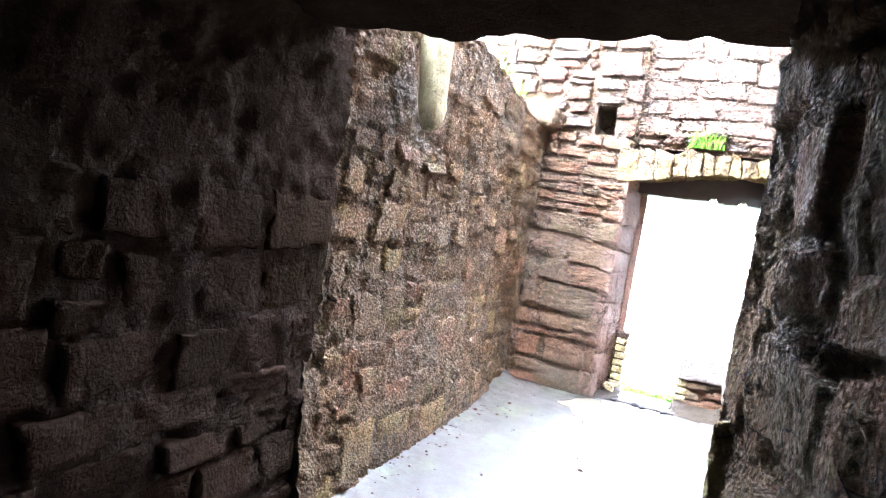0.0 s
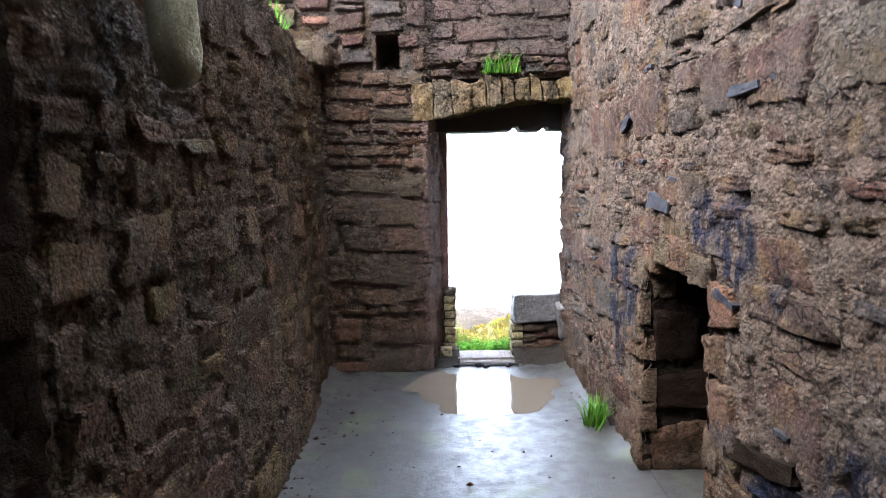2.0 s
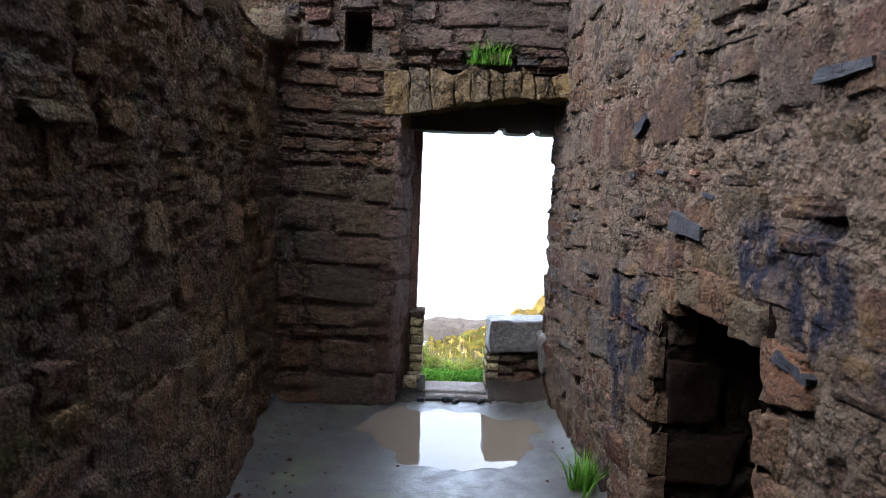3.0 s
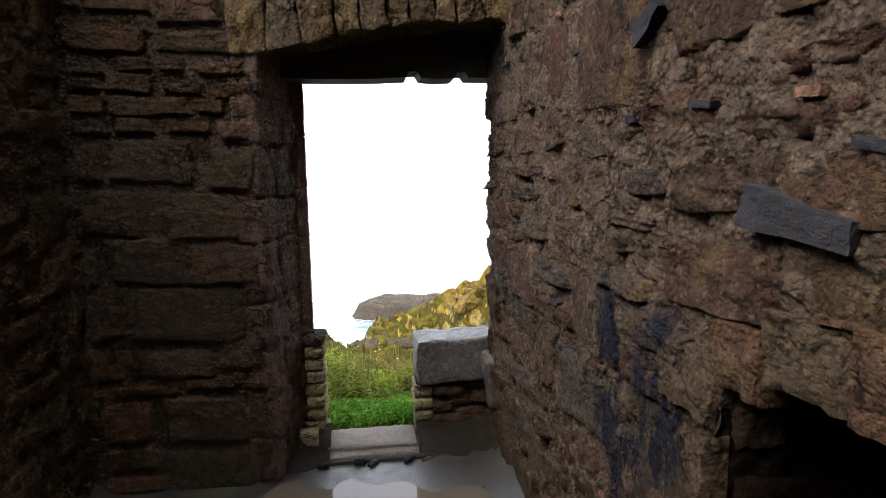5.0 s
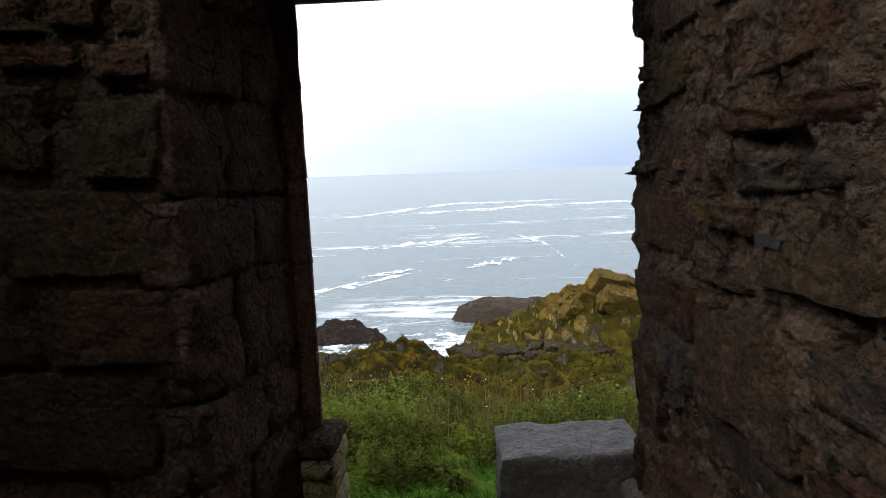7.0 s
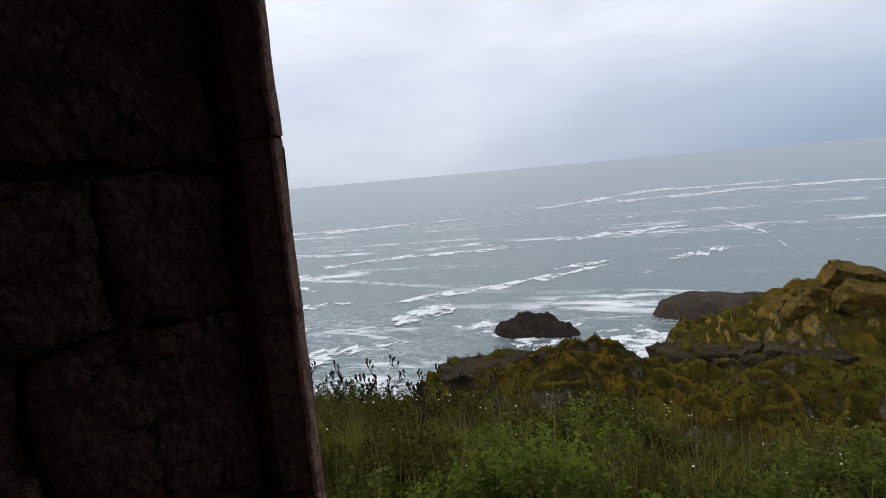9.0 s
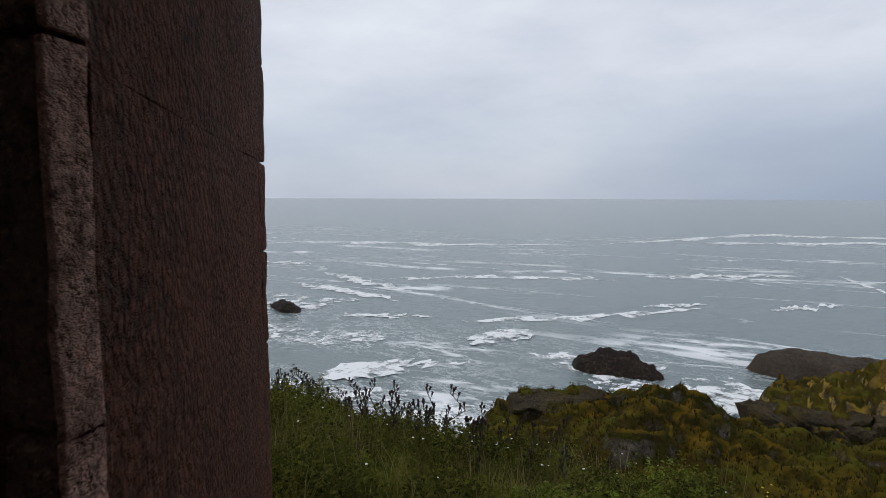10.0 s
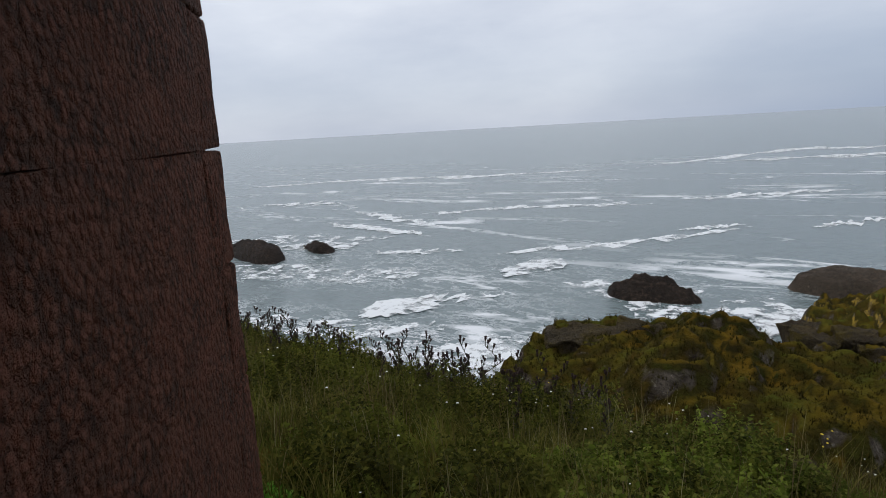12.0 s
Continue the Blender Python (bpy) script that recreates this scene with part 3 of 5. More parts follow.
def skin_data(frame_m, u0, u1, v0, v1, cell, amount, keep, top=None, seed=0.0, back=0.008, lean=lambda u, v: 0.0):
    """The uneven mortar face of a wall, as a dense sheet; quads for which keep() fails are left open."""
    nu, nv = max(2, round((u1 - u0) / cell)), max(2, round((v1 - v0) / cell))
    verts, faces = [], []
    for j in range(nv + 1):
        for i in range(nu + 1):
            u, v = u0 + (u1 - u0) * i / nu, v0 + (v1 - v0) * j / nv
            if top:
                v = min(v, top(u))
            p = Vector((u, v, seed))
            w = lean(u, v) - back + noise.fractal(p * 4.0, 1.0, 2.0, 3) * amount + noise.noise(p * 17) * amount * 0.6 + noise.noise(p * 38) * amount * 0.8 - 0.12 * max(0.0, noise.noise(p * 7.5 + Vector((31, 7, 3))) - 0.36) - 0.07 * max(0.0, noise.noise(p * 15 + Vector((11, 47, 3))) - 0.3)
            verts.append(frame_m @ Vector((u, v, w)))
    for j in range(nv):
        for i in range(nu):
            u, v = u0 + (u1 - u0) * (i + 0.5) / nu, v0 + (v1 - v0) * (j + 0.5) / nv
            if keep(u, v, 0, 0) and (not top or v < top(u)):
                a = j * (nu + 1) + i
                faces.append((a, a + 1, a + nu + 2, a + nu + 1))
    return verts, faces


# ---- the large structure ----
RX, LX, BY = 0.864, -1.2, 5.8      # right wall, left wall, window wall
rng = random.Random(7)


def in_niche(u, v, hu=0, hv=0):
    return 3.2 - hu < u < 3.97 + hu and v - hv < 1.19 - 0.25 * max(0, abs(u - 3.55) - 0.2)


# floor of damp trodden earth
fv, ff = [], []
NX, NY = 60, 190
for j in range(NY + 1):
    for i in range(NX + 1):
        x, y = -1.45 + 2.95 * i / NX, -3.2 + 9.45 * j / NY
        edge = max(0, 0.12 - (x - LX)) + max(0, 0.12 - (RX - x)) * (0 if 3.1 < y < 4.1 else 1)
        dip = -0.014 * math.exp(-(((x - 0.12) / 0.6) ** 2 + ((y - 5.3) / 0.55) ** 2) * 1.2)
        z = 0.006 + dip + noise.noise(Vector((x * 1.1, y * 1.1, 3))) * 0.008 + noise.noise(Vector((x * 6, y * 6, 1))) * 0.003 + 0.35 * edge
        fv.append((x, y, z))
for j in range(NY):
    for i in range(NX):
        a = j * (NX + 1) + i
        ff.append((a, a + 1, a + NX + 2, a + NX + 1))
thing("floor", "wet grey trodden earth floor with mud and green algae stains", "floor", fv, ff, floor_mat, kind="structure")

# right wall: from the passage to the window
# core rises unseen above the facing to 6.5 m, added to block sky
wall_right = thing("wall_right", "rough pinkish-grey granite rubble wall with crumbling lime mortar", "wall", *prism_data([(RX + 0.05, 4.05), (RX + 0.7, 4.05), (RX + 0.7, 6.19), (RX + 0.015, 6.19)], -0.3, 6.5), mortar_light, kind="structure", smooth=False)
part("wall_core", mesh_of("wall_core", *box_data(RX + 0.06, RX + 0.7, 1.5, 3.15, -0.3, 6.5), mortar_light, False), wall_right)
part("wall_core", mesh_of("wall_core", *box_data(RX + 0.06, RX + 0.7, 3.15, 4.05, 1.2, 6.5), mortar_light, False), wall_right)
FR = Matrix.Translation((RX, 3.5, 0)) @ pose(0, 0, 0, 0, 0, 0.75) @ Matrix.Translation((0, -3.5, 0)) @ Matrix(((0, 0, -1, 0), (1, 0, 0, 0), (0, 1, 0, 0), (0, 0, 0, 1)))
part("mortar_face", mesh_of("mortar_face", *skin_data(FR, 1.5, 6.2, -0.1, 3.9, 0.015, 0.018, lambda u, v, a, b: not in_niche(u, v), seed=2.0), mortar_light), wall_right)

# left wall: passage side and room side are one plane
wall_left = thing("wall_left", "dark damp rubble wall with mossy crumbling mortar and broken top", "wall", *box_data(LX - 0.7, LX - 0.03, -3.2, 6.5, -0.3, 2.45), mortar_dark, kind="structure", smooth=False)
FL = Matrix.Translation((LX, 0, 0)) @ Matrix(((0, 0, 1, 0), (1, 0, 0, 0), (0, 1, 0, 0), (0, 0, 0, 1)))


def left_foot(u, v):
    """How far the battered foot of the left wall stands out."""
    return 0.13 * smooth(5.7, 4.3, u) * max(0.0, 1 - max(0.0, v) / 1.1) ** 1.3


def left_top(u):
    return 2.62 + 0.07 * math.sin(u * 2.1) + 0.05 * noise.noise(Vector((u * 3, 0, 4)))


part("mortar_face", mesh_of("mortar_face", *skin_data(FL, 2.14, 5.85, -0.1, 2.9, 0.017, 0.02, lambda u, v, a, b: True, top=left_top, seed=5.0, lean=left_foot), mortar_dark), wall_left)
# inside the passage the same wall turns near-black, its shade painted in
part("sooty_face", mesh_of("sooty_face", *skin_data(FL @ Matrix.Translation((0, 0, 0.035)), -3.2, 2.17, -0.1, 2.3, 0.03, 0.025, lambda u, v, a, b: True, seed=6.0), mortar_shade), wall_left, "stretch inside the passage with its shade put into the colour")
tv, tf = [], []
for i in range(61):
    u = -1.5 + 7.6 * i / 60
    for k in range(7):
        tv.append((LX - 0.7 * k / 6, u, left_top(u) - 0.03 + (0.06 * noise.noise(Vector((u * 4, k, 2))) if k else 0.0)))
for i in range(60):
    for k in range(6):
        a = i * 7 + k
        tf.append((a, a + 7, a + 8, a + 1))
part("wall_top", mesh_of("wall_top", tv, tf, mortar_dark), wall_left)

# window wall: the panel beside the window, with splayed inner jamb, rebate and wide outer splay
PIVOT, OUTER = (-0.187, 6.367), (-1.055, 7.39)
WALL_PLAN = [(-1.9, BY + 0.03), (-0.36, BY + 0.03), (-0.275, 6.29), (-0.275, 6.375), (PIVOT[0] - 0.03, PIVOT[1] + 0.03), (OUTER[0] - 0.03, OUTER[1] - 0.02), (-3.2, OUTER[1] - 0.02), (-3.2, 6.5), (-1.9, 6.5)]
wall_window = thing("wall_window", "coursed reddish sandstone wall around a tall window opening", "wall", *prism_data(WALL_PLAN, -0.6, 2.53), mortar_light, kind="structure", smooth=False)
part("wall_core", mesh_of("wall_core", *prism_data(WALL_PLAN, 2.81, 3.5), mortar_light, False), wall_window)
part("wall_core", mesh_of("wall_core", *prism_data([(-1.9, BY + 0.4), (-0.34, BY + 0.4)] + WALL_PLAN[2:], 2.53, 2.81), mortar_light, False), wall_window)
part("wall_core", mesh_of("wall_core", *box_data(-1.9, -0.75, BY + 0.03, BY + 0.4, 2.53, 2.81), mortar_light, False), wall_window)
part("wall_core", mesh_of("wall_core", *box_data(-0.55, -0.36, BY + 0.03, BY + 0.4, 2.53, 2.81), mortar_light, False), wall_window)
part("wall_core", mesh_of("wall_core", *prism_data([(RX - 0.01, 6.2), (RX + 0.7, 6.2), (3.4, 6.6), (3.4, 7.4), (1.75, 7.4)], -0.6, 3.5), mortar_light, False), wall_window)
part("wall_core", mesh_of("wall_core", *box_data(-0.4, 1.2, BY + 0.3, 6.36, 2.5, 3.5), mortar_light, False), wall_window)
part("wall_core", mesh_of("wall_core", *box_data(-0.4, 1.2, BY + 0.1, BY + 0.3, 2.62, 3.5), mortar_light, False), wall_window)
part("wall_core", mesh_of("wall_core", *prism_data([(-0.3, 6.37), (1.0, 6.37), (1.75, 7.38), (-1.1, 7.38)], 2.3, 3.5), mortar_light, False), wall_window)
FB = Matrix.Translation((0, BY, 0)) @ Matrix(((1, 0, 0, 0), (0, 0, -1, 0), (0, 1, 0, 0), (0, 0, 0, 1)))
in_hole = lambda u, v, a=0, b=0: -0.75 - a < u < -0.55 + a and 2.53 - b < v < 2.81 + b
part("mortar_face", mesh_of("mortar_face", *skin_data(FB, -1.9, -0.35, -0.1, 3.5, 0.016, 0.01, lambda u, v, a, b: not in_hole(u, v), seed=9.0, back=0.03), mortar_dark), wall_window)
FB2 = FB @ Matrix.Translation((0, 0, -0.09))
part("mortar_face", mesh_of("mortar_face", *skin_data(FB2, -0.36, 0.9, 2.46, 3.5, 0.03, 0.012, lambda u, v, a, b: True, seed=11.0), mortar_light), wall_window)

# covered passage behind: splayed side wall, ceiling, cross wall, end wall
PX, PY, CY = 0.47, 1.62, 1.9
QX, QY = 0.68, -0.35
# core in the near-black colour that stands for the passage's shade
wall_passage = thing("wall_passage", "thick dark rubble side wall of the covered passage", "wall", *prism_data([(PX + 0.06, PY - 0.05), (QX + 0.06, QY), (0.95, -0.9), (0.95, -3.2), (1.6, -3.2), (1.6, PY - 0.05)], -0.3, 4.2), mortar_shade, kind="structure", smooth=False)
PU = Vector((PX - QX, PY - QY, 0)).normalized()
PN = Vector((-PU.y, PU.x, 0))
FP = Matrix(((PU.x, 0, PN.x, QX), (PU.y, 0, PN.y, QY), (0, 1, 0, 0), (0, 0, 0, 1)))
PLEN = (Vector((PX, PY, 0)) - Vector((QX, QY, 0))).length
part("mortar_face", mesh_of("mortar_face", *skin_data(FP, 0.0, PLEN, -0.1, 2.3, 0.025, 0.025, lambda u, v, a, b: True, seed=15.0), mortar_dark), wall_passage)
FPE = Matrix.Translation((0, PY, 0)) @ Matrix(((-1, 0, 0, 0), (0, 0, 1, 0), (0, 1, 0, 0), (0, 0, 0, 1)))
part("mortar_face", mesh_of("mortar_face", *skin_data(FPE, -RX - 0.05, -PX, -0.1, 3.2, 0.025, 0.02, lambda u, v, a, b: True, seed=16.0), mortar_light), wall_passage)
cv, cf = [], []
for j in range(91):
    for i in range(41):
        x, y = LX - 0.2 + (RX - LX + 0.3) * i / 40, -3.2 + (CY + 0.1 + 3.2) * j / 90
        edge = 0.09 * noise.noise(Vector((x * 3, 1, 8))) * (j == 90)
        cv.append((x, y + edge, 2.17 + 0.05 * noise.noise(Vector((x * 2.5, y * 2.5, 6))) + 0.03 * noise.noise(Vector((x * 9, y * 9, 6)))))
for j in range(90):
    for i in range(40):
        a = j * 41 + i
        cf.append((a, a + 41, a + 42, a + 1))
# the ceiling's colour carries the passage's shade too
thing("ceiling", "dark rough stone ceiling of the covered passage", "ceiling", cv, cf, mortar_shade, kind="structure")
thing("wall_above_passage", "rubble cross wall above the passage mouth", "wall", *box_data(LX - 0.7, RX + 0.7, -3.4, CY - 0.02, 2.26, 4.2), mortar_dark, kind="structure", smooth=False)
# unseen end wall behind the first viewpoint, in the same painted shade
thing("wall_passage_end", "dark rubble wall closing the passage", "wall", *box_data(LX - 0.7, 1.7, -3.5, -3.2, -0.3, 4.2), mortar_shade, kind="structure", smooth=False)

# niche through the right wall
# back of the recess coloured near-black in place of its shade
nb = thing("wall_niche", "stone-lined recess low in the rubble wall, its shade put into the colour", "recess", *box_data(RX + 0.68, RX + 0.72, 3.0, 4.2, -0.2, 1.4), mortar_shade, kind="structure", smooth=False)


# ---- the ground outside, the sea and the rocks ----
SEA = -14.0


def ground_z(x, y):
    d = y - 6.6
    edge = 12.3 + 0.13 * max(0, -x) + 0.5 * noise.noise(Vector((x * 0.4, 2, 0)))
    bank = -0.1 - 0.30 * max(d, -0.5) - 0.012 * max(0, x) * max(0, d)
    bank -= 4.6 * smooth(edge - 0.6, edge + 5.5, y)
    # the bank falls to the sea beyond the thistles
    bank -= 10.0 * smooth(edge + 0.9, edge + 6.0, y) * smooth(0.0, 4.0, -x - 3.6)
    z = bank
    # grassy knoll
    knoll = -6.0 + 0.85 * math.exp(-((x + 3.0) / 2.2) ** 2) + 0.18 * noise.noise(Vector((x * 0.35, y * 0.35, 5)))
    k = smooth(17.5, 23.0, y) * (1 - smooth(28.0, 33.0, y)) * smooth(-9.1, -8.4, x + 0.35 * noise.noise(Vector((y, 1, 1))))
    z = z * (1 - k) + knoll * k
    if y > 24:
        z = max(z, -30) * (1 - smooth(28, 34, y)) + (-17.0) * smooth(28, 34, y) if k < 0.999 else z
        # promontory with the lichened crag
        p = smooth(-1.6, 0.5, x + 0.03 * (50 - y) + 0.8 * noise.noise(Vector((x * 0.3, y * 0.3, 7)))) * smooth(31, 38, y) * (1 - smooth(54, 60, y))
        top = -12.6 + 0.16 * (y - 36) * 0.6 + 0.10 * max(0, x) + 0.7 * noise.noise(Vector((x * 0.25, y * 0.25, 3)))
        crag = math.exp(-(((x - 12) / 4.2) ** 2 + ((y - 52) / 3.5) ** 2)) * 1.7 + math.exp(-(((x - 7.5) / 2.5) ** 2 + ((y - 50) / 3) ** 2)) * 1.0
        ridged = 1 - abs(noise.noise(Vector((x * 0.5 + y * 0.25, y * 0.35, 9))))
        top += crag * (0.45 + 0.7 * ridged) + 0.4 * noise.fractal(Vector((x * 0.7, y * 0.7, 2)), 1.0, 2.0, 3) - 1.3 * abs(noise.noise(Vector((x * 0.42 + 0.2 * y, y * 0.3, 14)))) - 0.7 * abs(noise.noise(Vector((x * 0.5, y * 0.4 + 0.2 * x, 18)))) + 0.45
        step = (top + 0.35 * noise.noise(Vector((x * 0.9, y * 0.9, 31)))) / 0.75
        top = 0.4 * top + 0.6 * 0.75 * (math.floor(step) + smooth(0.6, 1.0, step - math.floor(step)))
        z = max(z, -17.0 + (top + 17.0) * p)
    rough = smooth(14, 22, y)
    z += (0.05 + 0.3 * rough) * noise.fractal(Vector((x * 0.8, y * 0.8, 0)), 1.0, 2.0, 4) - 0.75 * rough * abs(noise.noise(Vector((x * 0.8, y * 0.6, 21)))) - 0.35 * rough * abs(noise.noise(Vector((x * 1.9, y * 1.5, 27)))) + 0.12 * rough * noise.noise(Vector((x * 2.6, y * 2.6, 23)))
    return z


def axis(spans):
    out = []
    for a, b, step in spans:
        out += list(np.arange(a, b, step))
    return out + [spans[-1][1]]


gx = axis([(-34, -12, 0.7), (-12, 10, 0.17), (10, 22, 0.4), (22, 60, 1.2)])
gy = axis([(6.24, 16, 0.16), (16, 34, 0.19), (34, 60, 0.35)])
gv = [(x, y, ground_z(x, y)) for y in gy for x in gx]
gf = [(j * len(gx) + i, j * len(gx) + i + 1, (j + 1) * len(gx) + i + 1, (j + 1) * len(gx) + i) for j in range(len(gy) - 1) for i in range(len(gx) - 1)]
# the sheet stays clear of the window wall
gf = [f for f in gf if not (gv[f[0]][1] < 7.34 and (gv[f[0]][0] < -0.25 - 0.85 * (gv[f[0]][1] - 6.3) - 0.15 or gv[f[0]][0] > 0.95 + 0.75 * (gv[f[0]][1] - 6.3) + 0.1))]
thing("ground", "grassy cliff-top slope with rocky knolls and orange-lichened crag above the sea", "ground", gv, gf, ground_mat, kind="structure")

sv, sf = [], []
sx = [-4500, -1500, -500, -160, -60, 0, 60, 160, 500, 1500, 4500]
sy = [-600, 0, 40, 90, 180, 400, 900, 2000, 4600]
sv = [(x, y, SEA) for y in sy for x in sx]
sf = [(j * len(sx) + i, j * len(sx) + i + 1, (j + 1) * len(sx) + i + 1, (j + 1) * len(sx) + i) for j in range(len(sy) - 1) for i in range(len(sx) - 1)]
thing("sea", "grey choppy sea with long streaks of white foam", "water", sv, sf, sea_mat, kind="structure")


def sea_rock(name, label, x, y, lx, ly, h, seed, turn=0.0, peak=0.35, flat=0.55, crack=0.5, rugged=0.26, material=None):
    r = random.Random(seed)
    v, f = [], []
    NA, NR = 84, 26
    off = Vector((r.uniform(0, 50), r.uniform(0, 50), 0))
    c, s = math.cos(radians(turn)), math.sin(radians(turn))
    for k in range(NR + 1):
        q = k / NR
        for i in range(NA):
            a = math.tau * i / NA
            px, py = math.cos(a) * q, math.sin(a) * q
            w = 1 + 0.22 * noise.noise(off + Vector((math.cos(a) * 1.7, math.sin(a) * 1.7, 3)))
            lift = max(0.0, 1 - ((px - peak) ** 2 / ((1 + peak) ** 2 if px < peak else (1 - peak) ** 2) + py ** 2)) ** flat * min(1.0, (1 - q) / 0.16) ** 0.6
            X, Y = px * lx * w, py * ly * w
            z = -1.2 + (h + 1.2) * lift + min(1.0, lift * 2) * (rugged * h * noise.fractal(off + Vector((X * 0.5, Y * 0.5, 1)), 1.0, 2.0, 4) - crack * abs(noise.noise(off + Vector((X * 0.7 + Y * 0.5, Y * 1.1, 7)))) - crack * 0.5 * abs(noise.noise(off + Vector((X * 2.1 - Y, Y * 2.3, 9)))) + 0.1 * noise.noise(off + Vector((X * 2, Y * 2, 5))))
            v.append((x + X * c - Y * s, y + X * s + Y * c, SEA + z))
    for k in range(NR):
        for i in range(NA):
            a, b = k * NA + i, k * NA + (i + 1) % NA
            f.append((a, b, b + NA, a + NA))
    return thing(name, label, "rock", v, [tuple(reversed(q)) for q in f], material or rock_wet, smooth=False)


sea_rock("sea_rock", "dark wet humped rock standing in white surf", -11.2, 59.2, 4.9, 2.3, 1.9, 3, peak=-0.25, crack=0.6)
sea_rock("sea_rock", "long flat brown rock slab off the headland", 6.4, 66, 8.4, 3.2, 2.1, 4, peak=-0.35, flat=0.28, crack=0.3, rugged=0.12, material=rock_brown)
sea_rock("sea_rock", "low dark wet rock ledge far out in the surf", -65.5, 61.5, 9.5, 3.2, 2.2, 5, turn=-20)
sea_rock("sea_rock", "small dark wet rock beside the far ledge", -58.6, 67, 4.8, 1.9, 1.4, 6, turn=-20)
sea_rock("sea_rock", "small dark boulder in the breakers under the knoll", -2.2, 47, 1.6, 1.0, 1.5, 9)


def surf(x, y, rx, ry, turn, seed, material):
    """A lacy sheet of foam on the water."""
    n, v = 60, []
    c, s = math.cos(radians(turn)), math.sin(radians(turn))
    for i in range(n):
        a = math.tau * i / n
        r = 1 + 0.45 * noise.noise(Vector((math.cos(a) * 1.6 + seed, math.sin(a) * 1.6, seed))) + 0.3 * noise.noise(Vector((math.cos(a) * 5, math.sin(a) * 5 + seed, 2)))
        X, Y = math.cos(a) * rx * r, math.sin(a) * ry * r
        v.append((x + X * c - Y * s, y + X * s + Y * c, SEA + 0.03 + 0.004 * seed))
    thing("surf", "lacy white surf foam spread on the grey water", "foam", v, [tuple(range(n))], material, group="surf round the rocks")


# round the rocks, then the broad patches off the bank
for k, q in enumerate(((-13, 60, 6.5, 3.2, -15), (-2.6, 55.5, 5.5, 5.5, 30), (-3.0, 47, 3.5, 6, 0), (-42, 57, 8, 3.0, 30), (-55, 55, 9, 3.2, 15), (-66, 70, 14, 6.0, 20), (-20, 41, 5, 3.6, 20), (-35, 41, 8, 2.2, 10), (-10, 48, 5, 2.5, 0), (-15, 44, 3.5, 3.5, 0), (-27, 42, 5, 2.5, 40), (-7, 52, 6, 4.5, 20), (-9, 56, 4.5, 2.5, -10))):
    surf(*q, k + 1, foam_mat)
surf(-31.2, 48.2, 4.2, 2.2, 65, 20, foam_thick)
surf(-25.6, 66.5, 4.6, 2.3, 66, 21, foam_thick)
surf(-2.0, 56, 3.0, 3.0, 30, 22, foam_thick)
surf(-60, 69, 6, 2.0, 20, 23, foam_thick)


def foam_line(points, width, seed):
    """A long wavering streak of foam through the given places."""
    v, f, n = [], [], 70
    for i in range(n + 1):
        q = i / n * (len(points) - 1)
        k = min(int(q), len(points) - 2)
        a, b = Vector((*points[k], 0)), Vector((*points[k + 1], 0))
        p = a.lerp(b, q - k) + Vector((0, width * 2.2 * noise.noise(Vector((i * 0.11, seed, 0))) + width * 0.8 * noise.noise(Vector((i * 0.37, seed, 3))), 0))
        w = width * (0.5 + 1.5 * max(0.0, 0.5 + 1.3 * noise.noise(Vector((i * 0.16, seed, 7))))) * min(1.0, 4 * i / n + 0.05, 4 - 4 * i / n + 0.05)
        v += [(p.x, p.y - w, SEA + 0.03 + 0.002 * seed), (p.x, p.y + w, SEA + 0.03 + 0.002 * seed)]
        if i:
            f.append((2 * i - 2, 2 * i, 2 * i + 1, 2 * i - 1))
    thing("foam_streak", "long thin streak of white foam drifting on the sea", "foam", v, f, foam_thick, group="foam streaks on the sea")


for k, (width, *points) in enumerate(((1.5, (-63, 99), (-49, 111), (-25, 119)), (1.2, (-34, 71), (-20, 82), (-7, 97)), (3.2, (-163, 138), (-137, 164), (-99, 175), (-58, 195)), (1.8, (-21, 126), (-8, 135), (6, 143)),
                                     (5.0, (-49, 201), (-12, 276), (51, 291)), (1.2, (0, 99), (9, 108)), (1.8, (11, 146), (16, 127), (17, 97)), (1.6, (-113, 106), (-92, 112)), (1.2, (-79, 100), (-51, 88)),
                                     (1.0, (-16, 93), (-8, 99)), (4.0, (-30, 220), (30, 250), (90, 262)), (1.2, (-75, 86), (-62, 84), (-48, 80)), (0.8, (-50, 67), (-38, 72)), (0.7, (-31, 51), (-24, 55)))):
    foam_line(points, width, k + 1)


# ---- the window: lintel, arch, jamb, low brick piers, block and sill ----
def extruded_xz(profile, y0, y1):
    """A prism along y over a profile in x and z, anticlockwise as seen from -y."""
    n = len(profile)
    v = [(x, y0, z) for x, z in profile] + [(x, y1, z) for x, z in profile]
    f = [tuple(range(n)), tuple(reversed(range(n, 2 * n)))] + [(k, n + k, n + (k + 1) % n, (k + 1) % n) for k in range(n)]
    return v, f


# outer lintel, its lower edge broken by two worn notches
edge = [(-0.32, 2.055), (-0.05, 2.05), (0.2, 2.052), (0.385, 2.06), (0.40, 2.09), (0.445, 2.092), (0.465, 2.058), (0.55, 2.05), (0.645, 2.056), (0.66, 2.085), (0.705, 2.087), (0.725, 2.06), (0.93, 2.056)]
thing("lintel", "black lintel beam over the window, notched along its lower edge", "lintel", *extruded_xz(edge + [(0.93, 2.34), (-0.32, 2.34)], 6.16, 6.375), iron_dark, kind="structure", smooth=False)
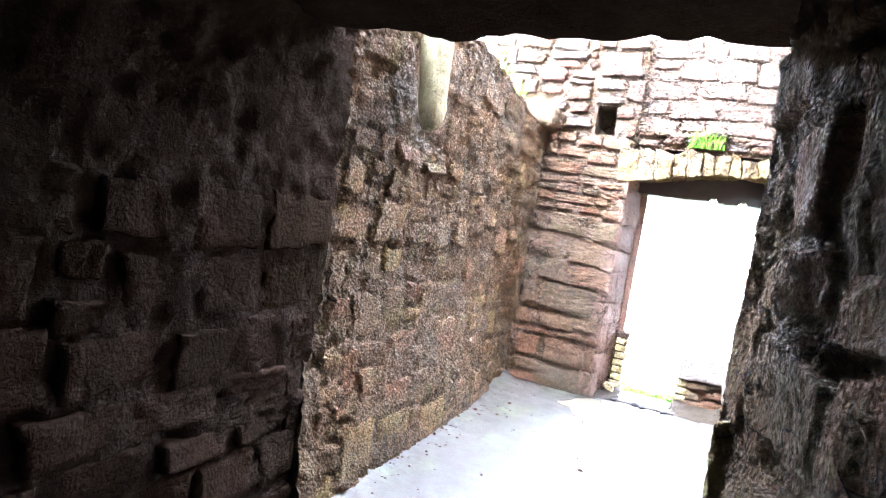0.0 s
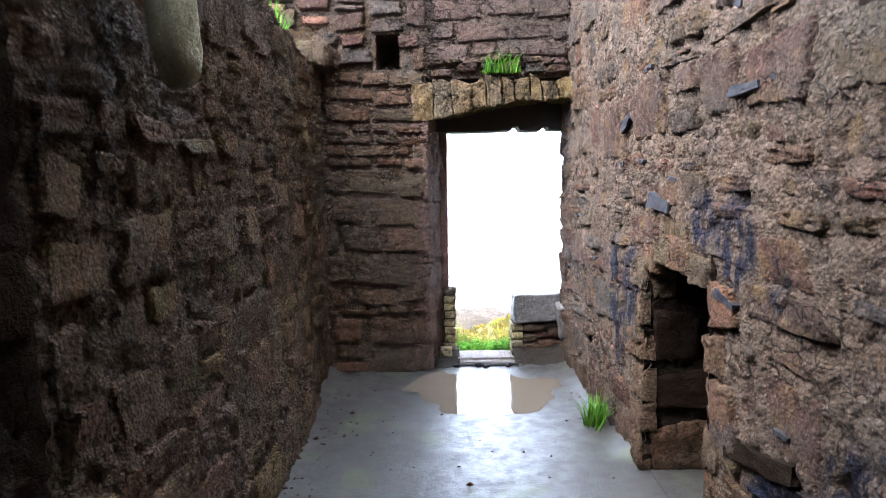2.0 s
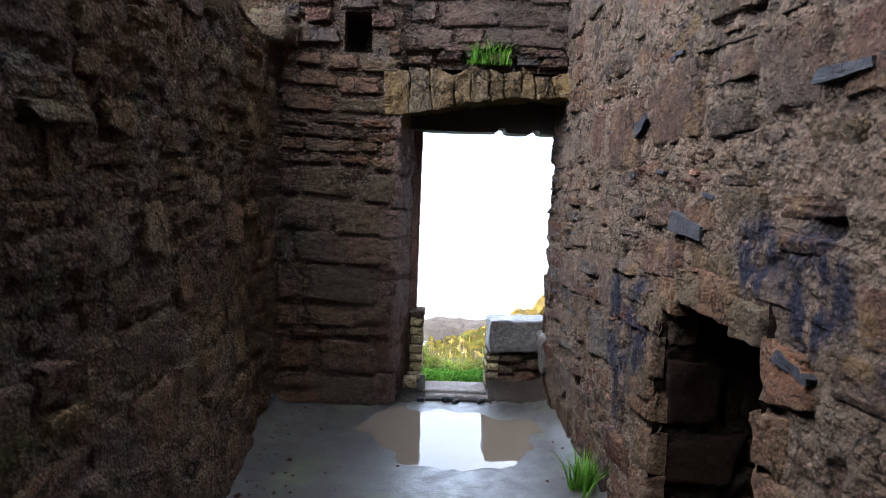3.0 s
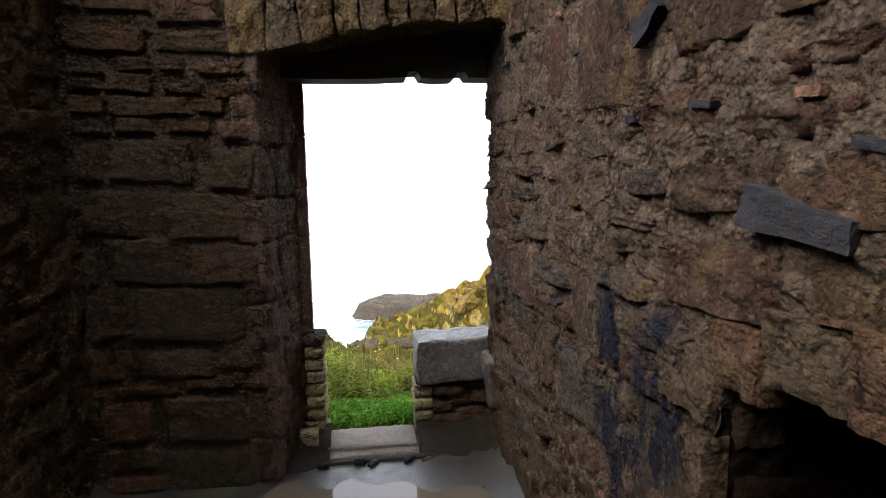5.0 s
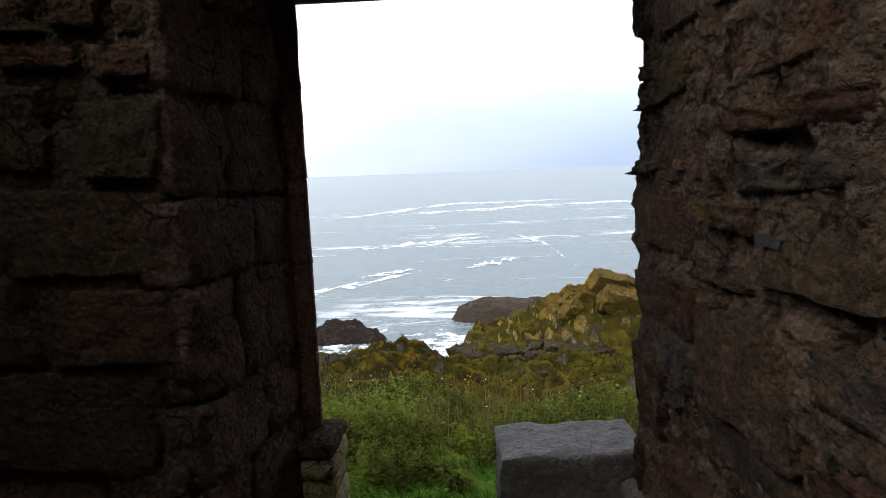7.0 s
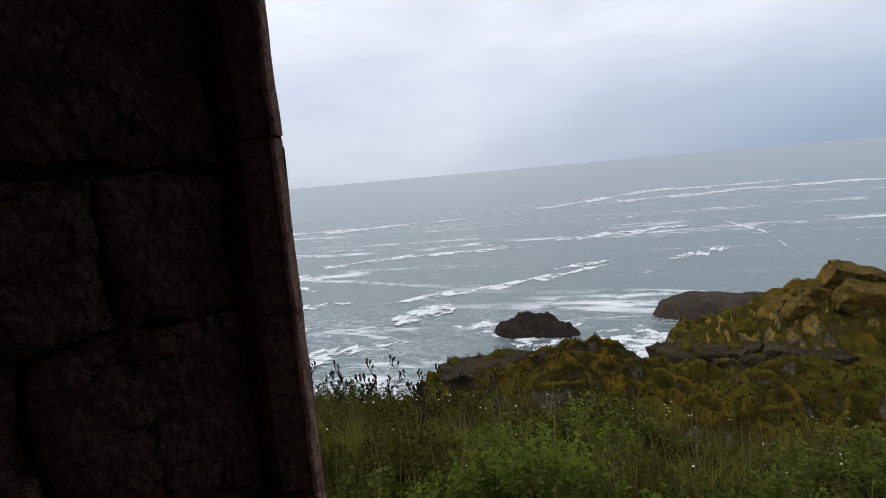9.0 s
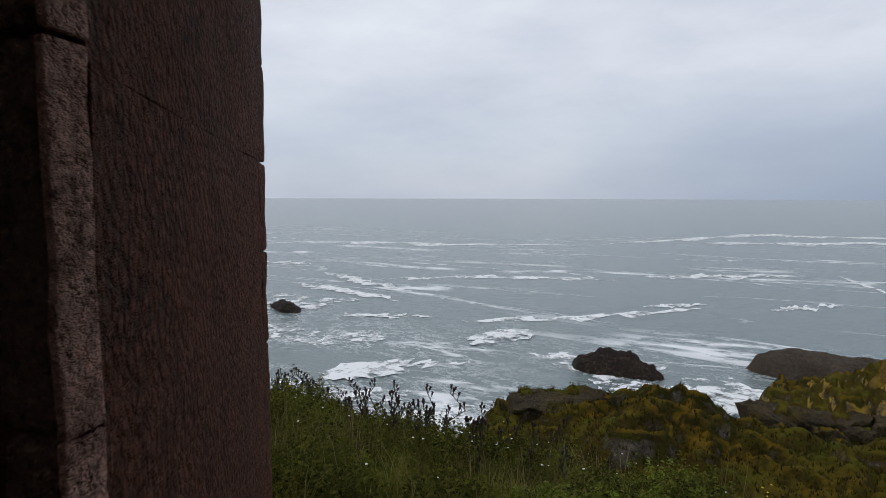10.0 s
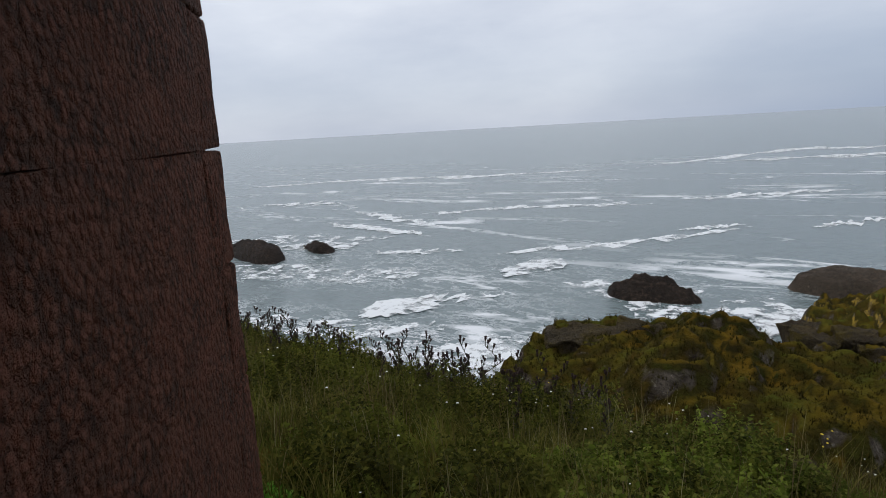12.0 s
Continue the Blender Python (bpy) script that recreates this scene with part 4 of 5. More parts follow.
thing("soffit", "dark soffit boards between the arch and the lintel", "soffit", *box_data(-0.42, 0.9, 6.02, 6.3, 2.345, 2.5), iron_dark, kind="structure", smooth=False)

arch = thing("window_arch", "segmental arch of ochre sandstone voussoirs over the window", "arch")


def arch_low(x):
    return 2.105 + 0.165 * smooth(-0.55, 0.65, x)


ARCH_JOINTS = (-0.45, -0.27, -0.12, 0.03, 0.15, 0.285, 0.385, 0.515, 0.61, 0.73, 0.89)
for a, b in zip(ARCH_JOINTS, ARCH_JOINTS[1:]):
    lo0, lo1 = arch_low(a), arch_low(b)
    bm = bmesh.new()
    v, f = extruded_xz([(a + 0.004, lo0), (b - 0.004, lo1), (b - 0.004 - 0.02, 2.46 + rng.uniform(-0.06, 0.03)), (a + 0.004 - 0.02, 2.46 + rng.uniform(-0.06, 0.03))], BY - 0.02 + rng.uniform(-0.025, 0.02), 6.05)
    vs = [bm.verts.new(p) for p in v]
    for q in f:
        bm.faces.new([vs[k] for k in q])
    bmesh.ops.bevel(bm, geom=bm.edges[:], offset=0.014, segments=2, affect="EDGES", profile=0.6)
    bmesh.ops.subdivide_edges(bm, edges=[e for e in bm.edges if e.calc_length() > 0.08], cuts=4, use_grid_fill=True)
    for q in bm.verts:
        q.co += noise.noise_vector(q.co * 7) * 0.022 + noise.noise_vector(q.co * 19) * 0.014 + noise.noise_vector(q.co * 41) * 0.006
    me = bpy.data.meshes.new("voussoir")
    bm.to_mesh(me)
    bm.free()
    me.materials.append(stone_ochre)
    part("voussoir", me, arch)

# splayed inner jamb of dressed blocks, alternately deep and shallow
jamb = thing("window_jamb", "splayed pale dressed-stone jamb of the window", "jamb", kind="structure")
z, k = 0.0, 0
JA, JB = Vector((-0.335, BY, 0)), Vector((-0.240, 6.30, 0))
along = (JB - JA)
while z < 2.3:
    h = (0.24, 0.2, 0.27, 0.22, 0.3, 0.21, 0.26, 0.23, 0.25, 0.2)[k % 10]
    first = 0.62 if k % 2 else 0.42
    for s0, s1 in ((0.0, first), (first, 1.0)):
        length = along.length * (s1 - s0) - 0.006
        me = rough_box("jamb_stone", (0.14, length, h - 0.005), stone_jamb, rng, 7, 0.02, 0.008)
        c = JA + along * ((s0 + s1) / 2)
        turn = math.degrees(math.atan2(-along.x, along.y))
        part("jamb_stone", me, jamb, m=pose(c.x - 0.07 + rng.uniform(-0.008, 0.006), c.y, z + h / 2, 0, 0, turn))
    z += h
    k += 1

# the outer reveal: ashlar courses that splay outward to the wall's face
reveal = thing("outer_reveal", "brown tooled sandstone ashlar reveal outside the window", "reveal", kind="structure")
RA, RB = Vector((*PIVOT, 0)), Vector((*OUTER, 0))
out = (RB - RA)
turn = math.degrees(math.atan2(-out.x, out.y))
joints = [-0.42, -0.15, 0.14, 0.42, 0.69, 0.947, 1.213, 1.462, 1.732, 2.0, 2.26]


def ashlar(name, size, material, seed, arris=0.009):
    """A dressed block with small rounded arrises and a tooled, faintly uneven face."""
    bm = bmesh.new()
    bmesh.ops.create_cube(bm, size=1.0)
    for v in bm.verts:
        v.co = Vector((v.co.x * size[0], v.co.y * size[1], v.co.z * size[2]))
    bmesh.ops.bevel(bm, geom=bm.edges[:], offset=arris, segments=2, affect="EDGES", profile=0.6)
    bmesh.ops.subdivide_edges(bm, edges=[e for e in bm.edges if e.calc_length() > 0.1], cuts=6, use_grid_fill=True)
    for v in bm.verts:
        v.co += noise.noise_vector(v.co * 9 + Vector((seed, 0, 0))) * 0.004 + noise.noise_vector(v.co * 40 + Vector((seed, 0, 0))) * 0.002
    me = bpy.data.meshes.new(name)
    bm.to_mesh(me)
    bm.free()
    me.materials.append(material)
    me.polygons.foreach_set("use_smooth", [True] * len(me.polygons))
    return me


for k, (z0, z1) in enumerate(zip(joints, joints[1:])):
    # the outer arris stones are short, the face stones long
    cut = 0.87 + 0.02 * (k % 2)
    for s0, s1 in ((0.0, cut), (cut, 1.0)):
        c = RA + out * ((s0 + s1) / 2)
        me = ashlar("ashlar_block", (0.12, out.length * (s1 - s0) - 0.003, z1 - z0 - (0.005 if s0 else 0.0005)), stone_ashlar, k * 3.1 + s0, 0.009 if s0 else 0.0015)
        m = pose(c.x, c.y, (z0 + z1) / 2, 0, 0, turn) @ Matrix.Translation((-0.06, 0, 0))
        part("ashlar_block", me, reveal, m=m)
# narrow rebate strip that faces the room
for z0, z1 in zip((-0.2, 0.62, 0.9, 1.2, 1.476, 1.76, 2.02), (0.62, 0.9, 1.2, 1.476, 1.76, 2.02, 2.3)):
    part("rebate_stone", ashlar("rebate_stone", (0.058, 0.05, z1 - z0 - 0.004), stone_nib, z0), reveal, "", pose(PIVOT[0] - 0.034, PIVOT[1] - 0.014, (z0 + z1) / 2, 0, 0, 8))
    # thin pale plate: outside light on the rebate's side, put into the colour
    part("rebate_edge", ashlar("rebate_edge", (0.008, 0.036, z1 - z0 - 0.003), stone_lit_pink, z0 + 5, 0.002), reveal, "pinkish arris of the rebate, painted paler for the light on it", pose(PIVOT[0] + 0.001, PIVOT[1] - 0.016, (z0 + z1) / 2, 0, 0, 14))

# low brick piers left in the window
brick_me = [rough_box("brick", (0.105, 0.21, 0.066), brick_buff, rng, 2, 0.004, 0.008) for _ in range(5)]
pier = thing("brick_pier", "low pier of worn buff bricks in the window", "pier")
for k in range(8):
    part("brick", rng.choice(brick_me), pier, m=pose(-0.17 + rng.uniform(-0.006, 0.006), 6.30 + rng.uniform(-0.01, 0.01), 0.04 + 0.073 * k, 0, 0, rng.uniform(-3, 3)))
part("mortar_bed", mesh_of("mortar_bed", *box_data(-0.25, -0.128, 6.22, 6.40, 0.0, 0.585), mortar_dark, False), pier)
part("mortar_cap", rough_box("mortar_cap", (0.14, 0.22, 0.05), mortar_light, rng, 4, 0.012, 0.02), pier, m=pose(-0.18, 6.3, 0.615))
foot = thing("loose_brick", "buff brick on end at the foot of the jamb", "brick", None)
part("brick", rough_box("brick", (0.11, 0.1, 0.13), brick_buff, rng, 3, 0.006, 0.012), foot, m=pose(-0.21, 6.13, 0.06, 0, 0, 4))

low_wall = thing("low_wall", "low infill of bricks and broken rubble beneath the window block", "wall")
for k in range(4):
    part("brick", rng.choice(brick_me), low_wall, m=pose(0.445 + rng.uniform(-0.008, 0.008), 6.33, 0.045 + 0.075 * k, 0, 0, rng.uniform(-4, 4)))
for x, z, w, h in ((0.58, 0.06, 0.2, 0.12), (0.75, 0.08, 0.22, 0.16), (0.56, 0.17, 0.14, 0.09), (0.68, 0.2, 0.16, 0.08), (0.8, 0.22, 0.14, 0.11), (0.6, 0.265, 0.2, 0.07), (0.77, 0.3, 0.18, 0.06)):
    part("stone", rough_box("stone", (w, 0.2, h), stone_block, rng, 3, 0.018, 0.03), low_wall, m=pose(x, 6.32 + rng.uniform(-0.02, 0.02), z, 0, 0, rng.uniform(-8, 8)))
part("mortar_bed", mesh_of("mortar_bed", *box_data(0.41, 0.9, 6.27, 6.45, -0.05, 0.32), mortar_dark, False), low_wall)
bl = thing("window_block", "large worn grey stone block lying on the low infill", "stone block")
part("block", rough_box("block", (0.47, 0.27, 0.26), stone_grey, rng, 14, 0.012, 0.014), bl, m=pose(0.645, 6.325, 0.455, 0, -1.5, 1.5))
st = thing("leaning_stone", "pale rounded stone wedged beside the window block", "stone", None)
part("stone", rough_box("stone", (0.12, 0.14, 0.34), stone_grey, rng, 7, 0.02, 0.025), st, m=pose(0.86, 6.12, 0.36, 6, -6, 0))

sill = thing("doorstep", "pale worn stone step at the foot of the window", "step", kind="structure")
part("slab", rough_box("slab", (0.50, 0.27, 0.08), stone_pale, rng, 6, 0.004, 0.012), sill, m=pose(0.14, 6.16, 0.012, -1.0))
part("front_slab", rough_box("front_slab", (0.50, 0.075, 0.06), stone_pale, rng, 5, 0.005, 0.012), sill, m=pose(0.145, 6.0, 0.005))
part("kerb", rough_box("kerb", (0.58, 0.05, 0.05), iron_dark, rng, 6, 0.012, 0.015), sill, m=pose(0.14, 5.95, 0.0))
for k in (0, 3, 4, 7):
    part("rubble_piece", rough_box("rubble_piece", (rng.uniform(0.03, 0.07), 0.04, rng.uniform(0.03, 0.05)), slate, rng, 2, 0.01, 0.01), sill, m=pose(-0.12 + 0.065 * k, 5.91 + rng.uniform(-0.01, 0.015), 0.012, 0, 0, rng.uniform(0, 90)))

# dark earth washed up on either side of the step
for x0, x1, label in ((0.40, 0.90, "dark earth heap between step and wall foot"), (-0.36, -0.09, "dark earth heaped at the foot of the jamb")):
    ev, ef = [], []
    for j in range(19):
        for i in range(15):
            x, y = x0 + (x1 - x0) * i / 14, 5.72 + 0.56 * j / 18
            rise = 0.10 * smooth(5.8, 6.25, y + 0.05 * noise.noise(Vector((x * 9, y * 9, 3))))
            ev.append((x, y, -0.012 + rise + 0.016 * noise.noise(Vector((x * 14, y * 14, 5))) + 0.03 * smooth(0.7, 0.9, x)))
    for j in range(18):
        for i in range(14):
            a = j * 15 + i
            ef.append((a, a + 1, a + 16, a + 15))
    thing("soil_mound", label, "earth", ev, ef, earth_mat)

# ---- loose and built-in things of the room ----
cb = thing("corbel_stone", "tongue-shaped lichened corbel stone hanging out of the wall", "corbel")
bm = bmesh.new()
bmesh.ops.create_uvsphere(bm, u_segments=20, v_segments=16, radius=0.5)
for v in bm.verts:
    p = v.co
    s = lambda a, e: math.copysign(abs(2 * a) ** e / 2, a)
    v.co = Vector((s(p.x, 0.6) * 0.17, s(p.y, 0.5) * 0.11, s(p.z, 0.7) * 0.64))
    v.co += noise.noise_vector(v.co * 8) * 0.02 + noise.noise_vector(v.co * 25) * 0.006
me = bpy.data.meshes.new("tongue")
bm.to_mesh(me)
bm.free()
me.materials.append(stone_corbel)
me.polygons.foreach_set("use_smooth", [True] * len(me.polygons))
part("tongue", me, cb, m=pose(LX + 0.15, 2.72, 2.22, 3, -5, -28))

sl_me = rough_box("slate_piece", (0.04, 0.24, 0.07), slate, rng, 3, 0.007, 0.001, False)
for v in sl_me.vertices:
    v.co.z = v.co.z * (0.85 + 1.6 * v.co.y)
    v.co.x *= 0.8 + 1.5 * v.co.y
for y, z, tilt, sy, sz in ((3.755, 1.485, 8, 1.05, 1.1), (2.96, 1.915, 0, 0.8, 0.55), (3.05, 1.14, 14, 0.6, 0.5), (4.3, 1.93, -35, 0.5, 0.9)):
    o = thing("slate_piece", "dark slate slip wedged in the rubble wall", "slate", group="slates in the wall")
    o.matrix_basis = pose(RX - 0.002 - 0.013 * (y - 3.5), y, z, tilt, 0, 0)
    part("slip", sl_me, o, m=Matrix.Diagonal((1.2, sy, sz, 1)))
ledge = thing("projecting_stone", "dark stone jutting from the wall top in the corner", "stone", None)
part("stone", rough_box("stone", (0.24, 0.3, 0.2), stone_dark, rng, 5, 0.02, 0.03), ledge, m=pose(LX + 0.0, 5.62, 2.6, 4, 5, 6))
low = thing("ledge_stone", "dark slab stone protruding at the foot of the recess", "stone", None)
part("stone", rough_box("stone", (0.09, 0.46, 0.07), stone_black_shade, rng, 5, 0.016, 0.003, False), low, m=pose(RX + 0.04, 2.8, 0.62, -13, 0, 0))

# lining of the recess, its shade painted near-black: side faces and a rough lintel
nrng = random.Random(44)
shade_me, cheek_me = stone_meshes("stone", stone_black_shade, 8), stone_meshes("stone", stone_block, 13)
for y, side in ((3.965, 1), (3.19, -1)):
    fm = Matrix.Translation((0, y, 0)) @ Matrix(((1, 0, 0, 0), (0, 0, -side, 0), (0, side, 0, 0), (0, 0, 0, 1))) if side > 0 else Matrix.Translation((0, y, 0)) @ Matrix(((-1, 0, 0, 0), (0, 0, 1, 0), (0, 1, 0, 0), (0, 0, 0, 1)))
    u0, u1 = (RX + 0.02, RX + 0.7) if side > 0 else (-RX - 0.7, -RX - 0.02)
    part("mortar_face", mesh_of("mortar_face", *skin_data(fm, u0 - 0.02, u1 + 0.02, -0.05, 1.3, 0.02, 0.016, lambda *q: True, seed=20.0 + side), mortar_shade), nb)
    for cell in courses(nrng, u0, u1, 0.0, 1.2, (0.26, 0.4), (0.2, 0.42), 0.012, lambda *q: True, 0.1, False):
        # stones at the mouth and foot keep their tone, deeper ones are painted shade
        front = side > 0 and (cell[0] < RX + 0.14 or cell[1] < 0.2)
        lay_stones(nb, cheek_me if front else shade_me, [cell], fm, nrng, (0.004, 0.016), 2)
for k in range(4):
    part("lintel_stone", rough_box("lintel_stone", (0.17, 0.92, 0.13), stone_black_shade, rng, 5, 0.02, 0.03), nb, m=pose(RX + 0.14 + 0.17 * k, 3.58, 1.25))
part("floor_slab", mesh_of("floor_slab", *box_data(RX + 0.04, RX + 0.7, 3.1, 4.1, -0.2, 0.012), floor_mat, False), nb)

# puddle
pn, pv = 64, []
for i in range(pn):
    a = math.tau * i / pn
    c, s = math.cos(a), math.sin(a)
    r = 1 + 0.16 * noise.noise(Vector((c * 2.2, s * 2.2, 4))) + 0.07 * noise.noise(Vector((c * 7, s * 7, 9)))
    pv.append((0.1 + 0.6 * c * r * (1.05 if s > 0 else 0.86), 5.33 + 0.56 * s * r, 0.002))
thing("puddle", "shallow still brown puddle on the wet floor", "puddle", pv, [tuple(range(pn))], water_mat)


def blades(centres, rnd, height, width, lean, per):
    """Arched grass blades, each an island of five points."""
    v, f = [], []
    for cx, cy, cz, hs in centres:
        for _ in range(per):
            a, b = rnd.uniform(0, math.tau), rnd.uniform(0, math.tau)
            h, l = height * hs * rnd.uniform(0.55, 1.15), lean * rnd.uniform(0.2, 1.2)
            dx, dy, w = math.cos(a), math.sin(a), width * rnd.uniform(0.6, 1.3)
            px, py = -dy * w, dx * w
            ox, oy = cx + math.cos(b) * rnd.uniform(0, 0.03), cy + math.sin(b) * rnd.uniform(0, 0.03)
            n = len(v)
            v += [(ox - px, oy - py, cz - 0.01), (ox + px, oy + py, cz - 0.01),
                  (ox + dx * l * h * 0.4 + px * 0.7, oy + dy * l * h * 0.4 + py * 0.7, cz + h * 0.6), (ox + dx * l * h * 0.4 - px * 0.7, oy + dy * l * h * 0.4 - py * 0.7, cz + h * 0.6),
                  (ox + dx * l * h, oy + dy * l * h, cz + h)]
            f += [(n, n + 1, n + 2, n + 3), (n + 3, n + 2, n + 4)]
    return v, f


tuft_rng = random.Random(21)
tuft = lambda x, y, z, spread, n, hs=1.0: [(x + tuft_rng.gauss(0, spread), y + tuft_rng.gauss(0, spread), z, hs) for _ in range(n)]
thing("grass_tuft", "bright green tuft of grass growing at the wall foot", "grass", *blades(tuft(0.76, 4.6, 0.0, 0.035, 34), tuft_rng, 0.2, 0.004, 0.75, 6), bright_grass)
thing("grass_tuft", "bright green tuft of grass on the ledge over the arch", "grass", *blades([(x, BY + 0.02 + tuft_rng.uniform(-0.03, 0.04), 2.5, 1) for x in np.linspace(0.12, 0.42, 40)], tuft_rng, 0.14, 0.004, 0.8, 5), bright_grass)
thing("grass_fringe", "green grass fringe along the broken wall top", "grass", *blades([(LX - tuft_rng.uniform(0.02, 0.4), y, left_top(y) - 0.02, 1) for y in np.linspace(3.5, 5.0, 160)], tuft_rng, 0.15, 0.004, 0.8, 6), bright_grass, kind="stuff")

# crumbs of stone along the wall feet
cv, cf = [], []
crumb_rng = random.Random(33)
for _ in range(420):
    side = crumb_rng.random()
    y = crumb_rng.uniform(1.6, 5.75)
    x = LX + abs(crumb_rng.gauss(0.06, 0.16)) if side < 0.6 else (RX - abs(crumb_rng.gauss(0.04, 0.1)) if side < 0.75 else crumb_rng.uniform(LX, RX))
    if 3.15 < y < 4.05 and x > RX - 0.1 or ((x - 0.1) / 0.62) ** 2 + ((y - 5.34) / 0.6) ** 2 < 1:
        continue
    r = crumb_rng.uniform(0.004, 0.012) * (2.0 if crumb_rng.random() < 0.08 else 1.0)
    n = len(cv)
    cv += [(x + r * crumb_rng.uniform(0.6, 1.3) * sx, y + r * crumb_rng.uniform(0.6, 1.3) * sy, 0.005 + r * sz) for sx, sy, sz in ((1, 0, 0.2), (0, 1, 0.2), (-1, 0, 0.2), (0, -1, 0.2), (0.2, 0.1, 0.9), (0, 0, -0.6))]
    cf += [(n + a, n + b, n + 4) for a, b in ((0, 1), (1, 2), (2, 3), (3, 0))] + [(n + b, n + a, n + 5) for a, b in ((0, 1), (1, 2), (2, 3), (3, 0))]
thing("rubble_crumbs", "small stone crumbs and grit strewn on the wet floor", "debris", cv, cf, stone_light, kind="stuff", smooth=False)

# ---- plants outside ----
veg = random.Random(5)


def bank_spots(n, x0, x1, y0, y1, chance=None):
    out = []
    while len(out) < n:
        x, y = veg.uniform(x0, x1), veg.uniform(y0, y1)
        if y < 7.45 and not (-0.25 - 0.8 * (y - 6.3) < x < 0.95 + 0.7 * (y - 6.3)):
            continue
        if chance is None or veg.random() < chance(x, y):
            out.append((x, y, ground_z(x, y)))
    return out


lawn = bank_spots(2600, -3, 3.2, 6.42, 8.6)
thing("lawn", "short bright green grass before the window", "grass", *blades([(*p, 0.5) for p in lawn], veg, 0.26, 0.0045, 0.8, 3), bright_grass, kind="stuff")
thing("grass", "green grass on the slope below the window", "grass", *blades([(*p, 0.75) for p in bank_spots(10500, -10, 7, 8.4, 13.8, lambda x, y: 0.35 if x > -2 and y < 11.5 else 1.0)], veg, 0.34, 0.0045, 0.7, 3), grass_mat, kind="stuff")


def leafy(spots, rnd, tall, leaf, count):
    """Leafy herbs: leaves of four points set round leaning stalks."""
    v, f = [], []
    for x, y, z, *size in spots:
        h = tall * (size[0] if size else 1.0) * rnd.uniform(0.7, 1.15) * max(0.35, 0.85 + 0.9 * noise.noise(Vector((x * 0.8, y * 0.8, 17))))
        lx, ly = rnd.gauss(0, 0.12), rnd.gauss(0, 0.12)
        for _ in range(count):
            q = rnd.uniform(0.12, 1.0)
            a, droop = rnd.uniform(0, math.tau), rnd.uniform(-0.5, 0.6)
            dx, dy = math.cos(a), math.sin(a)
            L = leaf * rnd.uniform(0.6, 1.3) * (1.2 - 0.5 * q)
            bx, by, bz = x + lx * q * h + dx * 0.05 * (1 - q), y + ly * q * h + dy * 0.05 * (1 - q), z + h * q
            px, py = -dy * L * 0.24, dx * L * 0.24
            n = len(v)
            v += [(bx, by, bz), (bx + dx * L * 0.5 + px, by + dy * L * 0.5 + py, bz + droop * L * 0.3 + 0.012), (bx + dx * L, by + dy * L, bz + droop * L), (bx + dx * L * 0.5 - px, by + dy * L * 0.5 - py, bz + droop * L * 0.3)]
            f.append((n, n + 1, n + 2, n + 3))
    return v, f


thing("clover", "low clover and weeds in the turf before the window", "plants", *leafy(bank_spots(6500, -3.2, 3.0, 6.45, 8.8), veg, 0.12, 0.042, 12), clover_mat, kind="stuff")
hummock = lambda x, y: max(0.1, min(1.0, 0.55 + 1.6 * noise.noise(Vector((x * 1.1, y * 1.1, 61)))))
thing("meadow_herbs", "knee-high leafy green herbs in hummocks below the window", "plants", *leafy([(*p, 0.45 + 0.75 * hummock(p[0], p[1])) for p in bank_spots(2900, -1.7, 4.6, 7.7, 12.2, hummock)], veg, 0.42, 0.055, 34), meadow_mat, kind="stuff")
patchy = lambda x, y: max(0.08, min(1.0, 0.5 + 2.2 * noise.noise(Vector((x * 0.55, y * 0.55, 12)))))
bushes = []
for cx, cy, cz in bank_spots(150, -10, 7, 9.0, 13.6, patchy):
    R, H = veg.uniform(0.28, 0.6), veg.uniform(0.7, 1.25)
    for _ in range(int(60 * R)):
        a, d = veg.uniform(0, math.tau), math.sqrt(veg.random())
        x, y = cx + R * d * math.cos(a), cy + R * d * math.sin(a)
        bushes.append((x, y, ground_z(x, y), H * (1 - 0.55 * d * d)))
thing("herbs", "dense waist-high nettles and herbs on the slope", "plants", *leafy(bushes, veg, 0.6, 0.055, 52), herb_mat, kind="stuff")
thing("weeds", "low feathery weeds between the bushes on the slope", "plants", *leafy(bank_spots(1100, -10, 7, 8.6, 13.8), veg, 0.3, 0.035, 34), grass_mat, kind="stuff")
edge_spots = []
for _ in range(1500):
    x = veg.uniform(-10.5, -1.5)
    y = 11.7 + 0.13 * max(0, -x) + veg.gauss(0, 0.55)
    edge_spots.append((x, y, ground_z(x, y)))
thing("edge_herbs", "dense dark herbs and dead stalks along the cliff edge", "plants", *leafy(edge_spots, veg, 0.55, 0.05, 48), herb_mat, kind="stuff")
thing("olive_grass", "tufts of olive and yellowing grass between the herbs", "grass", *blades([(*p, veg.uniform(0.6, 1.2)) for p in bank_spots(3000, -8, 5, 8.8, 13.4, lambda x, y: 1.0 if noise.noise(Vector((x * 0.9, y * 0.9, 77))) > 0.12 else 0.04)], veg, 0.42, 0.004, 0.9, 5), olive_mat, kind="stuff")
thing("dry_stalks", "dry straw-coloured grass stalks among the herbs", "grass", *blades([(*p, 1.0) for p in bank_spots(1500, -9, 7, 8.4, 13.4)], veg, 0.66, 0.003, 0.4, 2), straw_mat, kind="stuff")
fv2, ff2 = [], []
